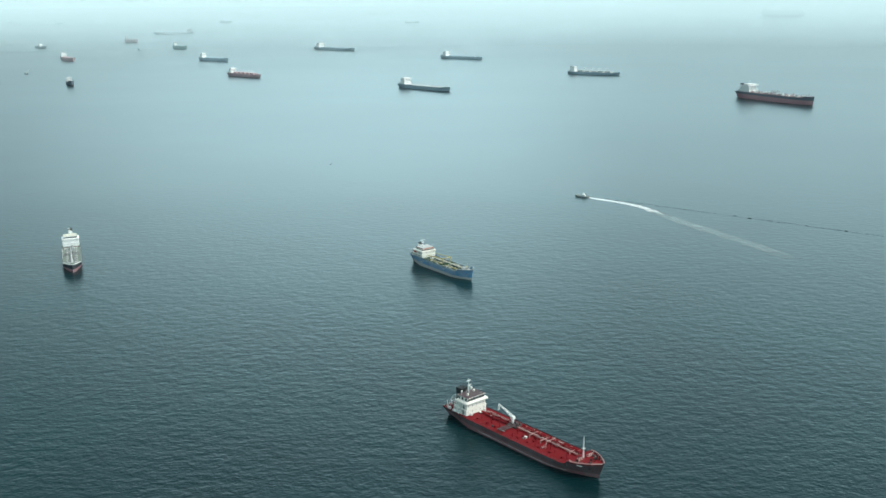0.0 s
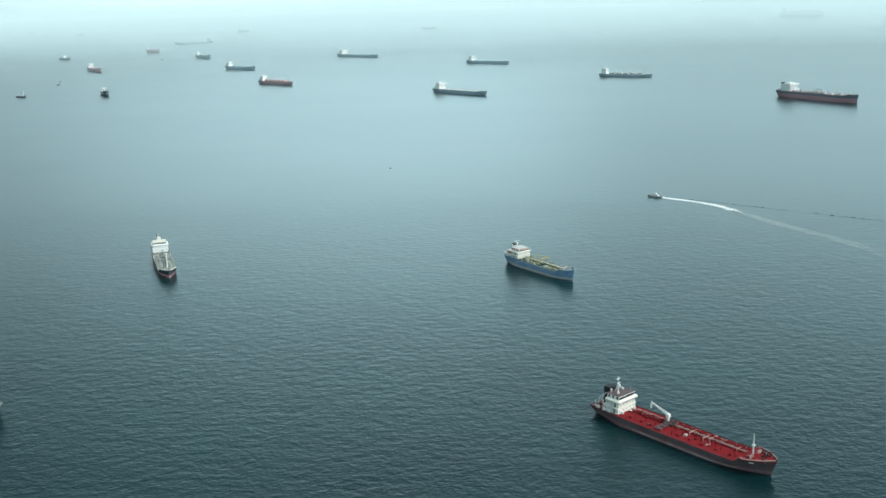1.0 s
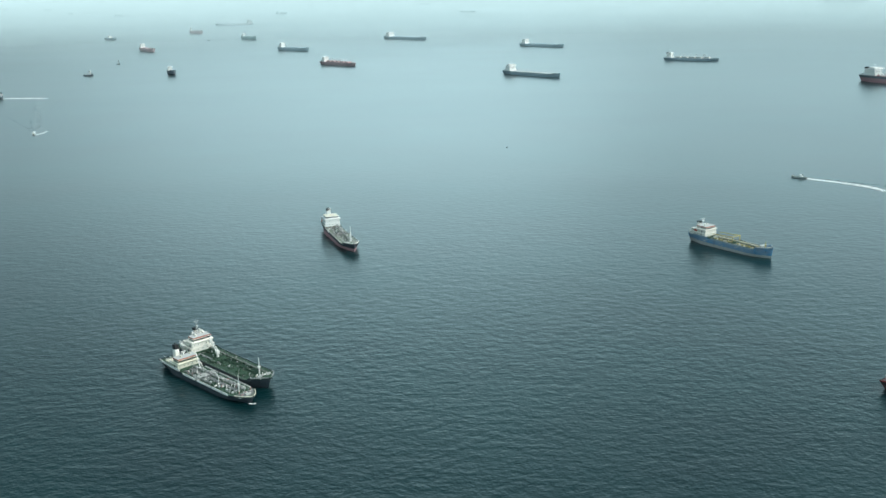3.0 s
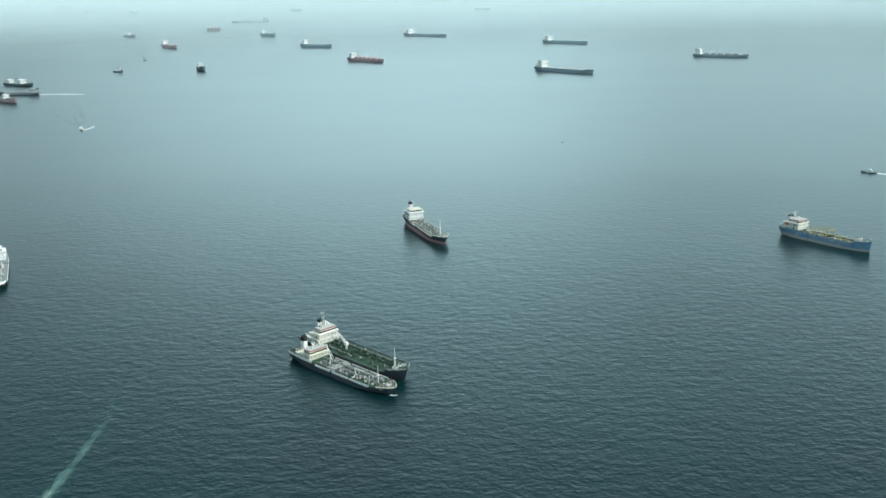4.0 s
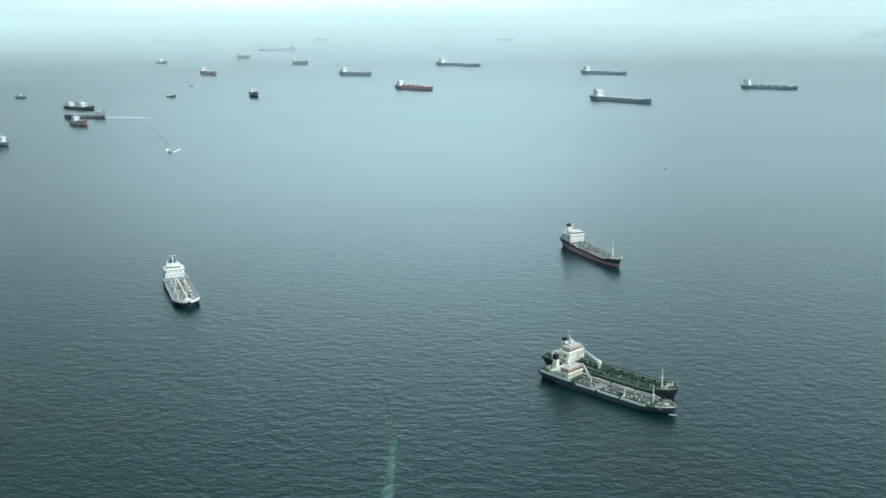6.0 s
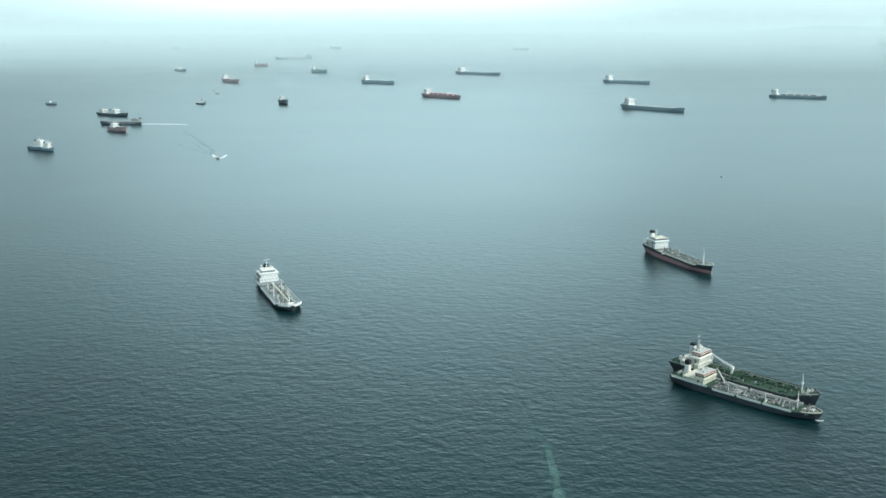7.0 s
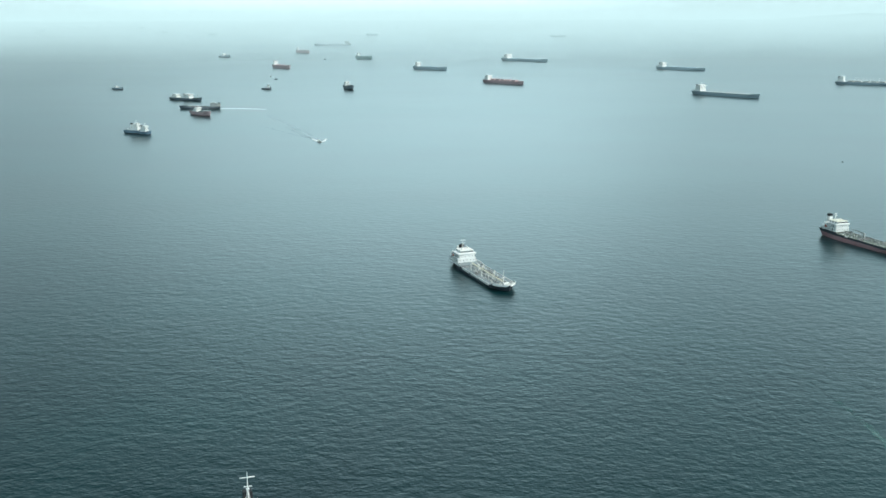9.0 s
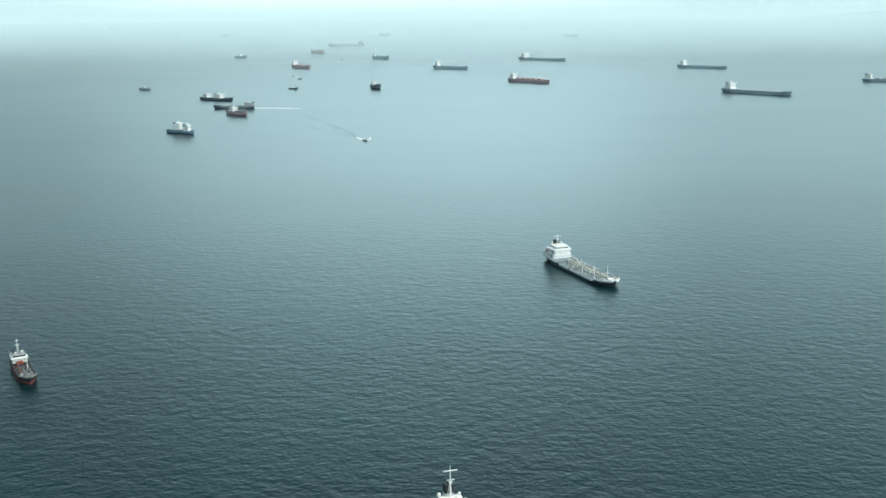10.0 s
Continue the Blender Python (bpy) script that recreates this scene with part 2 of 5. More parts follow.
def ball(bm, x, y, z, r, sz=1.0, sx=1.0):
    bmesh.ops.create_uvsphere(bm, u_segments=10, v_segments=7, radius=r, matrix=Matrix.Translation((x, y, z)) @ Matrix.Diagonal((sx, 1, sz, 1)))


# ---- the sea: one sheet to the horizon, dipped, then lifted to the far rim to fit the camera's view ----
SEA_X, SEA_FLAT, SEA_RIM, SEA_LIFT, SEA_DIP = -187.0, 2700.0, 4850.0, 104.0, 7.0


def sea_z(x, y):
    r = math.hypot(x - SEA_X, y)
    u = max(0.0, min(1.0, (math.hypot(max(0.0, abs(x - SEA_X) - 187.0), y) - 180.0) / 720.0))
    return -SEA_DIP * u * u * (3 - 2 * u) + (SEA_LIFT + SEA_DIP) * max(0.0, (r - SEA_FLAT) / (SEA_RIM - SEA_FLAT)) ** 2


def build_sea():
    rings = [30 * k for k in range(1, 40)] + [1200 + 60 * k for k in range(25)] + [2690 + 72 * k for k in range(31)]
    seg = 160
    verts, faces = [(SEA_X, 0, 0)], []
    for r in rings:
        for k in range(seg):
            a = k * math.tau / seg
            x, y = SEA_X + r * math.cos(a), r * math.sin(a)
            verts.append((x, y, sea_z(x, y)))
    for k in range(seg):
        faces.append((0, 1 + k, 1 + (k + 1) % seg))
    for j in range(len(rings) - 1):
        o, p = 1 + j * seg, 1 + (j + 1) * seg
        for k in range(seg):
            faces.append((o + k, p + k, p + (k + 1) % seg, o + (k + 1) % seg))
    me = bpy.data.meshes.new("water")
    me.from_pydata(verts, [], faces)
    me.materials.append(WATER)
    for q in me.polygons:
        q.use_smooth = True
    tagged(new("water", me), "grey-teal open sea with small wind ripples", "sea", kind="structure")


build_sea()


# ---- glowing see-through rings that stand in for haze over the far water ----
def haze_glow_material():
    m, n, l, b = material("haze_glow")
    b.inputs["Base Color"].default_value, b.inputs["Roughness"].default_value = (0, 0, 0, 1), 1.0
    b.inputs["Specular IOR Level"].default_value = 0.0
    # glow set near the low sky's colour; it is no light source
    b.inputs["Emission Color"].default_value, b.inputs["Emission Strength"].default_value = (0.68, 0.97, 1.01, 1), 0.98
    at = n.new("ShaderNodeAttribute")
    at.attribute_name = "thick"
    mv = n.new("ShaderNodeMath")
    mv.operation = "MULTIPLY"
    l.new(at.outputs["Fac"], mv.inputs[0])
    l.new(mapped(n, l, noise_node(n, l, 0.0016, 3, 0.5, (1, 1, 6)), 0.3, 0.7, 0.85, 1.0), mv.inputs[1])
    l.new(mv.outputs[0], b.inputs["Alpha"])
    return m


HAZE_GLOW = haze_glow_material()


def haze_ring(radius, most):
    """A glowing ring imitating haze, standing on the water, thickest at the height of the sea's rim."""
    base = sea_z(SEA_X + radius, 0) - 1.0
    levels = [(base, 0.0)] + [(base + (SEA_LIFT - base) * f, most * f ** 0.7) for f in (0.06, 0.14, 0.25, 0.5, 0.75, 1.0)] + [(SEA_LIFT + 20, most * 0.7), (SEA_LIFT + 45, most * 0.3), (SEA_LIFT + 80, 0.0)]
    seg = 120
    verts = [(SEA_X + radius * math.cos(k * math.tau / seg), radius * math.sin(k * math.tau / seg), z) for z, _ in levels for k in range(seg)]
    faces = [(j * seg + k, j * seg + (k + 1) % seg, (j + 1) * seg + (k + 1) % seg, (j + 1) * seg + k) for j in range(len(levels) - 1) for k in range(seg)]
    me = bpy.data.meshes.new("backdrop_haze_ring")
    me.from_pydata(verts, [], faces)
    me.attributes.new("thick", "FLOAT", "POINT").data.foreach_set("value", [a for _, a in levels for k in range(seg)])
    me.materials.append(HAZE_GLOW)
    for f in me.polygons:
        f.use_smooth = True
    tagged(new("backdrop_haze_ring", me), "glowing translucent sheet standing in for haze over the far water", "mist", kind="structure")


for haze_r, haze_a in ((1980, 0.26), (2790, 0.40), (3200, 0.45), (3650, 0.48), (4150, 0.49), (4600, 0.49), (4800, 0.49)):
    haze_ring(haze_r, haze_a)


# ---- ships ----
def ease(u):
    u = max(0.0, min(1.0, u))
    return u * u * (3 - 2 * u)


class Form:
    """A hull's lines: x forward from midships, y to port, z up from the waterline."""

    def __init__(self, length, beam, deck, boot=0.8, fore=0.9, fore_at=0.86, poop=0.0, poop_at=0.2, rake=0.03, full=2.4, sheer=0.25):
        self.length, self.beam, self.deck, self.boot = length, beam, deck, boot
        self.fore, self.fore_at, self.poop, self.poop_at, self.rake, self.full, self.sheer = fore, fore_at, poop, poop_at, rake, full, sheer

    def top(self, u):
        z = self.deck + self.sheer * (max(0, u - 0.7) / 0.3) ** 2
        z += self.fore * ease((u - self.fore_at) / 0.025)
        return z + self.poop * (1 - ease((u - self.poop_at) / 0.025))

    def half(self, u, s):
        """Half breadth at u (0 stern, 1 bow); s: 0 at the waterline, 1 at the deck."""
        bow = 0.80 - 0.10 * (1 - s)
        w = 1 - (max(0, u - bow) / (1 - bow)) ** (self.full - 0.7 * (1 - s)) if u > bow else 1.0
        aft = (0.50 + 0.34 * s) + (0.50 - 0.34 * s) * ease(u / 0.22)
        return 0.5 * self.beam * max(0.0, w) * aft

    def at(self, u, s):
        over = self.rake * self.length * s * ease((u - 0.6) / 0.4) - 0.018 * self.length * s * ease((0.25 - u) / 0.25)
        return (u - 0.5) * self.length + over

    def edge(self, u, inset=0.0, drop=0.0):
        return self.at(u, 1), max(0.02, self.half(u, 1) - inset), self.top(u) - drop


def strip(form, levels, stations):
    """The hull's skin between the given levels (each a function of u giving z)."""
    bm = bmesh.new()
    sides = []
    for sign in (1, -1):
        grid = []
        for u in stations:
            row = []
            for lev in levels:
                z = lev(u)
                s = max(0.0, min(1.0, z / form.top(u)))
                row.append(bm.verts.new((form.at(u, s), sign * max(0.015, form.half(u, s)), z)))
            grid.append(row)
        for a, b in zip(grid, grid[1:]):
            for k in range(len(levels) - 1):
                bm.faces.new((a[k], b[k], b[k + 1], a[k + 1]))
        sides.append(grid)
    for end in (0, -1):
        p, q = sides[0][end], sides[1][end]
        for k in range(len(levels) - 1):
            bm.faces.new((p[k], q[k], q[k + 1], p[k + 1]))
    return bm


def deck_mesh(form, u0, u1, drop, inset=0.06, n=14):
    bm = bmesh.new()
    rows = []
    for k in range(n + 1):
        u = u0 + (u1 - u0) * k / n
        x, w, z = form.edge(u, inset)
        # level with the run of the deck, not with the step at its end
        um = min(max(u, u0 + 0.03), u1 - 0.03) if u1 - u0 > 0.07 else 0.5 * (u0 + u1)
        z = form.top(um) - drop
        rows.append([bm.verts.new((x, sgn * w * f, z + (0.05 if f == 0 else 0))) for sgn, f in ((1, 1), (1, 0), (-1, 1))])
        rows[-1] += [bm.verts.new((x, sgn * w, z - 0.12)) for sgn in (1, -1)]
    for a, b in zip(rows, rows[1:]):
        for i, j in ((0, 1), (1, 2), (2, 4), (4, 3), (3, 0)):
            bm.faces.new((a[i], a[j], b[j], b[i]))
    for r in (rows[0], rows[-1]):
        bm.faces.new([r[i] for i in (0, 1, 2, 4, 3)])
    return bm


def hull_parts(ship, form, hull, boot, deck, fine=True, bulwark=None, fore_deck=None, rim=None, strake=0.34):
    n = 40 if fine else 18
    st = sorted({round(k / n, 4) for k in range(n + 1)} | {form.fore_at, form.fore_at + 0.025, form.poop_at, form.poop_at + 0.025, 0.97, 0.985, 0.995})
    low = lambda u: -0.8
    line = lambda u: form.boot
    part("boot_topping", strip(form, [low, lambda u: 0.0, line], st), boot, ship, "scuffed antifouling band at the waterline")
    part("hull", strip(form, [line, lambda u: form.boot + 0.5 * (form.top(u) - form.boot), form.top], st), hull, ship)
    d = 0.12
    part("main_deck", deck_mesh(form, form.poop_at, form.fore_at + 0.01, d), deck, ship)
    part("forecastle_deck", deck_mesh(form, form.fore_at + 0.012, 0.992, 0.3, n=8), fore_deck or deck, ship)
    part("poop_deck", deck_mesh(form, 0.004, form.poop_at + 0.01, d, n=8), deck, ship)
    if form.fore > 0.1:
        bm = bmesh.new()
        x, w, z = form.edge(form.fore_at + 0.014, 0.08)
        box(bm, x, x + 0.1, -w, w, form.deck - 0.2, form.top(form.fore_at + 0.04) - 0.28)
        part("forecastle_bulkhead", bm, hull, ship)
    if rim or bulwark:
        for sgn in (1, -1):
            bm = bmesh.new()
            pts = [form.edge(form.fore_at + 0.03 + (0.995 - form.fore_at - 0.03) * k / 12) for k in range(13)]
            tube(bm, [(xa, sgn * wa, za) for xa, wa, za in pts], 0.13)
            part("bow_rail", bm, rim or bulwark, ship)
    if bulwark:
        for sgn in (1, -1):
            run = (form.fore_at - form.poop_at - 0.06) / 3
            bow = [(form.fore_at + 0.03, 0.99)] if strake > 0.5 else []
            for a, b in bow + [(0.02, form.poop_at)] + [(form.poop_at + 0.04 + run * k, form.poop_at + 0.04 + run * (k + 0.90 + 0.04 * k)) for k in range(3)]:
                bm = bmesh.new()
                prev = None
                for k in range(6):
                    u = a + (b - a) * k / 5
                    x, w, z = form.edge(u)
                    q = [bm.verts.new((x, sgn * (w + dy), z + dz)) for dy, dz in ((0.03, -strake), (0.03, 0.28), (-0.09, 0.28), (-0.09, -0.10))]
                    if prev:
                        for i in range(4):
                            bm.faces.new((prev[i], prev[(i + 1) % 4], q[(i + 1) % 4], q[i]))
                    else:
                        bm.faces.new(q)
                    prev = q
                bm.faces.new(prev[::-1])
                part("bulwark", bm, bulwark, ship)


def salt_line(ship, form, u0, u1, mat, z, height=0.1):
    """A thin pale line of salt and worn paint along the hull, on each side."""
    for sgn in (1, -1):
        bm = bmesh.new()
        prev = None
        for k in range(31):
            u = u0 + (u1 - u0) * k / 30
            h = height * (0.5 + 0.9 * noise.noise((u * 40, sgn, 3)) ** 2 + 0.3 * noise.noise((u * 12, sgn, 9)))
            q = []
            for dz, o in ((-h, -0.02), (-h, 0.025), (h, 0.025), (h, -0.02)):
                sl = (z + dz) / form.top(u)
                q.append(bm.verts.new((form.at(u, sl), sgn * (form.half(u, sl) + o), z + dz)))
            if prev:
                for i in range(4):
                    bm.faces.new((prev[i], prev[(i + 1) % 4], q[(i + 1) % 4], q[i]))
            else:
                bm.faces.new(q)
            prev = q
        bm.faces.new(prev[::-1])
        part("salt_line", bm, mat, ship, "pale worn line along the hull")


def railing(ship, form, u0, u1, mat, height=0.42, drop=0.0, inset=0.12, step=0.9):
    for sgn in (1, -1):
        bm = bmesh.new()
        count = max(2, int((u1 - u0) * form.length / step))
        pts = []
        for k in range(count + 1):
            u = u0 + (u1 - u0) * k / count
            x, w, z = form.edge(u, inset, drop)
            rod(bm, (x, sgn * w, z - 0.1), (x, sgn * w, z + height), 0.018, seg=4)
            pts.append(Vector((x, sgn * w, z + height)))
        for a, b in zip(pts, pts[1:]):
            for f in (1.0, 0.5):
                off = Vector((0, 0, (f - 1) * height))
                rod(bm, a + off, b + off, 0.016, seg=4)
        part("railing", bm, mat, ship, "thin pipe railing")


_pane = {}


def window_mesh(w, h):
    key = (round(w, 2), round(h, 2))
    if key not in _pane:
        bm = bmesh.new()
        box(bm, -0.03, 0.03, -w / 2, w / 2, -h / 2, h / 2, bevel=0.012)
        me = bpy.data.meshes.new("window")
        bm.to_mesh(me), bm.free()
        me.materials.append(GLASS)
        _pane[key] = me
    return _pane[key]


def deckhouse(ship, x0, x1, width, z, tiers, mat, th=1.15, panes=True, shrink=0.06, wing=0.9, roof=None, bridge_len=0.62, trim=None, setback=0.096, gallery=0.4, glazing=0.46):
    """Stacked accommodation with overhanging decks, a bridge with wings, and windows. x0 aft, x1 fore."""
    bm = bmesh.new()
    spots = []
    for k in range(tiers):
        a, b, w = x0 + k * setback * (x1 - x0), x1 - k * 0.05, width * (1 - shrink * k)
        zz = z + k * th
        box(bm, a, b, -w / 2, w / 2, zz, zz + th - 0.06, bevel=0.04)
        box(bm, a - 0.25, b + 0.12, -w / 2 - 0.16, w / 2 + 0.16, zz + th - 0.06, zz + th + 0.02)
        rows = max(3, int(w / 1.35))
        for i in range(rows):
            spots.append((b + 0.002, -w / 2 + (i + 0.5) * w / rows, zz + 0.56 * th, 0))
        for i in range(max(2, int((b - a) / 1.2))):
            xx = a + (i + 0.5) * (b - a) / max(2, int((b - a) / 1.2))
            spots += [(xx, w / 2 + 0.002, zz + 0.56 * th, 90), (xx, -w / 2 - 0.002, zz + 0.56 * th, 90)]
    house = part("deckhouse", bm, mat, ship)
    if panes:
        me = window_mesh(0.22, 0.24)
        for x, y, zz, r in spots:
            same("window", me, house, x, y, zz, r)
    if panes:
        for k in range(tiers):
            a, b, w = x0 + k * setback * (x1 - x0) - 0.2, x1 - k * 0.05 + 0.1, width * (1 - shrink * k) / 2 + 0.13
            zz = z + (k + 1) * th
            bm = bmesh.new()
            corner = [(a, -w), (b, -w), (b, w), (a, w)]
            for (xa, ya), (xb, yb) in zip(corner, corner[1:] + corner[:1]):
                for hh in (0.2, 0.4):
                    rod(bm, (xa, ya, zz + hh), (xb, yb, zz + hh), 0.016, seg=4)
                for s in range(4):
                    xx, yy = xa + (xb - xa) * s / 4, ya + (yb - ya) * s / 4
                    rod(bm, (xx, yy, zz), (xx, yy, zz + 0.4), 0.018, seg=4)
            part("house_railing", bm, mat, house)
    zt = z + tiers * th + 0.02
    bw = width * (1 - shrink * tiers) * 0.96
    a, b = x1 - bridge_len * (x1 - x0), x1 - 0.05 * tiers
    bm = bmesh.new()
    box(bm, a, b, -bw / 2, bw / 2, zt, zt + th, tx=0.05, bevel=0.05)
    bridge = part("bridge", bm, mat, ship)
    for sgn in (1, -1):
        bm = bmesh.new()
        box(bm, b - 1.0, b + 0.05, sgn * bw / 2 if sgn > 0 else -bw / 2 - wing, bw / 2 + wing if sgn > 0 else -bw / 2, zt, zt + 0.5, bevel=0.03)
        rod(bm, (b - 0.5, sgn * (bw / 2 + wing - 0.1), zt - th), (b - 0.5, sgn * (bw / 2 + wing - 0.1), zt), 0.05, seg=5)
        part("bridge_wing", bm, mat, bridge)
    if panes:
        count = max(4, int(bw / 0.62))
        me = window_mesh(bw / count * 0.86, glazing)
        for i in range(count):
            same("window", me, bridge, b - 0.012, -bw / 2 + (i + 0.5) * bw / count, zt + 0.68 * th)
        me = window_mesh(0.6, glazing)
        for i in range(3):
            for sgn in (1, -1):
                same("window", me, bridge, a + (i + 0.5) * (b - a) / 3, sgn * bw / 2, zt + 0.68 * th, 90)
    if panes:
        bm = bmesh.new()
        box(bm, b - 0.5, b + 0.28, -bw / 2 - 0.2, bw / 2 + 0.2, zt + th - 0.06, zt + th + 0.003, bevel=0.02)
        box(bm, a - 0.1, b + gallery, -bw / 2 - wing - gallery * 0.3, bw / 2 + wing + gallery * 0.3, zt - 0.08, zt + 0.36 * th, bevel=0.1 + 0.15 * gallery)
        part("bridge_front", bm, mat, bridge)
    if trim:
        bm = bmesh.new()
        box(bm, a - 0.1, b + 0.04, -bw / 2 - 0.04, bw / 2 + 0.04, zt + th + 0.004, zt + th + 0.36, bevel=0.03)
        part("bridge_band", bm, trim, bridge)
        zt += 0.35
    bm = bmesh.new()
    box(bm, a - 0.12, b + 0.1, -bw / 2 - 0.1, bw / 2 + 0.1, zt + th + 0.006, zt + th + 0.1, bevel=0.02)
    part("bridge_roof", bm, roof or mat, bridge)
    if panes:
        for k, (fx, fy, hh) in enumerate(((0.25, -0.4, 1.5), (0.8, 0.42, 1.2), (0.6, -0.25, 0.6), (0.3, 0.3, 0.5))):
            bm = bmesh.new()
            xx, yy, zz = a + fx * (b - a), fy * bw, zt + th + 0.08
            if k < 2:
                rod(bm, (xx, yy, zz), (xx, yy, zz + hh), 0.03, 0.015, 5)
                part("aerial", bm, mat, bridge)
            else:
                box(bm, xx - 0.3, xx + 0.3, yy - 0.25, yy + 0.25, zz, zz + hh, tx=0.04, bevel=0.05)
                part("roof_locker", bm, mat, bridge)
    if panes:
        house_fittings(house, x0, x1, width, z, tiers, th, shrink, setback, mat)
    return zt + th + 0.1, a, b


def house_fittings(house, x0, x1, width, z, tiers, th, shrink, setback, mat):
    """Ladders, raft canisters, vents, lockers and door recesses round the tiers of a deckhouse."""
    rnd = random.Random(int(abs(width * 100) + tiers))
    for k in range(tiers):
        a, b, w = x0 + k * setback * (x1 - x0), x1 - k * 0.05, width * (1 - shrink * k) / 2
        zz = z + k * th
        for sgn in (1, -1):
            bm = bmesh.new()                            # inclined ladder with strings and treads
            xa, xb = a + (0.15 + 0.3 * (k % 2)) * (b - a), a + (0.62 + 0.3 * (k % 2)) * (b - a)
            for dy in (0.05, 0.42):
                rod(bm, (xa, sgn * (w + dy), zz), (xb, sgn * (w + dy), zz + th), 0.04, seg=4)
            for i in range(1, 8):
                f = i / 8
                box(bm, xa + (xb - xa) * f - 0.08, xa + (xb - xa) * f + 0.08, min(sgn * (w + 0.05), sgn * (w + 0.42)), max(sgn * (w + 0.05), sgn * (w + 0.42)), zz + th * f - 0.02, zz + th * f + 0.02)
            part("ladder", bm, PALE, house)
            bm = bmesh.new()                            # weather door standing in a shallow frame
            xd = a + (b - a) * (0.28 if sgn > 0 else 0.74)
            box(bm, xd - 0.22, xd + 0.22, sgn * w - 0.03, sgn * w + 0.03, zz + 0.12, zz + 0.86 * th, bevel=0.02)
            part("weather_door", bm, MANIFOLD_GREY, house, "dark weather door")
            bm = bmesh.new()                            # raft canister in its cradle on the deck above
            xr, yr, zr = a + (b - a) * rnd.uniform(0.1, 0.6), sgn * (w - 0.12), zz + th + 0.02
            rod(bm, (xr - 0.38, yr, zr + 0.3), (xr + 0.38, yr, zr + 0.3), 0.2, seg=9)
            for dx in (-0.22, 0.22):
                box(bm, xr + dx - 0.05, xr + dx + 0.05, yr - 0.2, yr + 0.2, zr - 0.02, zr + 0.2)
            part("raft_canister", bm, WHITE, house, "white life-raft canister")
        for i in range(3):
            bm = bmesh.new()                            # mushroom vents abaft the house
            xv, yv, hv = a - rnd.uniform(0.3, 0.9), rnd.uniform(-0.8, 0.8) * w, rnd.uniform(0.5, 1.0)
            rod(bm, (xv, yv, zz - 0.25), (xv, yv, zz + hv), 0.11, seg=7)
            rod(bm, (xv, yv, zz + hv), (xv, yv, zz + hv + 0.14), 0.24, 0.12, 8)
            part("mushroom_vent", bm, mat, house)
    for sgn in (1, -1):
        bm = bmesh.new()                                # store davit on each quarter
        xq, yq = x0 - 0.5, sgn * width * 0.42
        rod(bm, (xq, yq, z - 0.2), (xq, yq, z + th * 1.5), 0.08, seg=6)
        rod(bm, (xq, yq, z + th * 1.5), (xq - 1.1, yq + sgn * 0.5, z + th * 1.75), 0.06, 0.04, 5)
        part("store_davit", bm, WHITE, house)


def funnel(ship, x, y, z, w, length, height, body, cap=BLACK, frac=0.3):
    bm = bmesh.new()
    box(bm, x - length / 2, x + length / 2, y - w / 2, y + w / 2, z, z + height * (1 - frac), tx=0.06, ty=0.05, bevel=0.12)
    f = part("funnel", bm, body, ship)
    bm = bmesh.new()
    box(bm, x - length / 2 + 0.05, x + length / 2 - 0.05, y - w / 2 + 0.04, y + w / 2 - 0.04, z + height * (1 - frac), z + height, tx=0.05, ty=0.04, bevel=0.08)
    for k in (-0.25, 0.2):
        rod(bm, (x + k * length, y, z + height - 0.02), (x + k * length - 0.08, y, z + height + 0.32), 0.1, seg=7)
    part("funnel_cap", bm, cap, f, "sooty black funnel cap")


def radar_mast(ship, x, y, z, height, mat=WHITE, arms=1.6, legs=True):
    bm = bmesh.new()
    rod(bm, (x, y, z - 0.05), (x, y, z + height), 0.14, 0.06)
    if legs:
        for sgn in (1, -1):
            rod(bm, (x - 0.5, sgn * 0.5, z - 0.05), (x, y, z + height * 0.55), 0.06, 0.04, 5)
    m = part("radar_mast", bm, mat, ship)
    bm = bmesh.new()
    box(bm, x - 0.12, x + 0.12, y - arms / 2, y + arms / 2, z + height * 0.82, z + height * 0.82 + 0.16, bevel=0.04)
    part("yard", bm, mat, m)
    bm = bmesh.new()
    rod(bm, (x + 0.3, y, z + height * 0.50), (x + 0.3, y, z + height * 0.56), 0.1)
    box(bm, x + 0.22, x + 0.38, y - 0.75, y + 0.75, z + height * 0.56, z + height * 0.56 + 0.14, bevel=0.03)
    box(bm, x - 0.05, x + 0.4, y - 0.3, y + 0.3, z + height * 0.46, z + height * 0.50)
    part("radar", bm, mat, m)


def radome(ship, x, y, z, r=0.4):
    bm = bmesh.new()
    rod(bm, (x, y, z - 0.05), (x, y, z + 0.4), 0.1)
    ball(bm, x, y, z + 0.4 + r * 0.8, r, 1.15)
    part("radome", bm, WHITE, ship)


def fore_mast(ship, x, z, height, mat=WHITE, r=0.17):
    bm = bmesh.new()
    rod(bm, (x, 0, z - 0.1), (x, 0, z + height * 0.45), r * 1.5, r)
    rod(bm, (x, 0, z + height * 0.45), (x, 0, z + height), r, r * 0.5)
    box(bm, x - 0.35, x + 0.35, -0.35, 0.35, z + height * 0.43, z + height * 0.48, bevel=0.03)
    rod(bm, (x + 0.25, 0, z), (x + 0.15, 0, z + height * 0.9), 0.03, seg=4)
    part("foremast", bm, mat, ship)


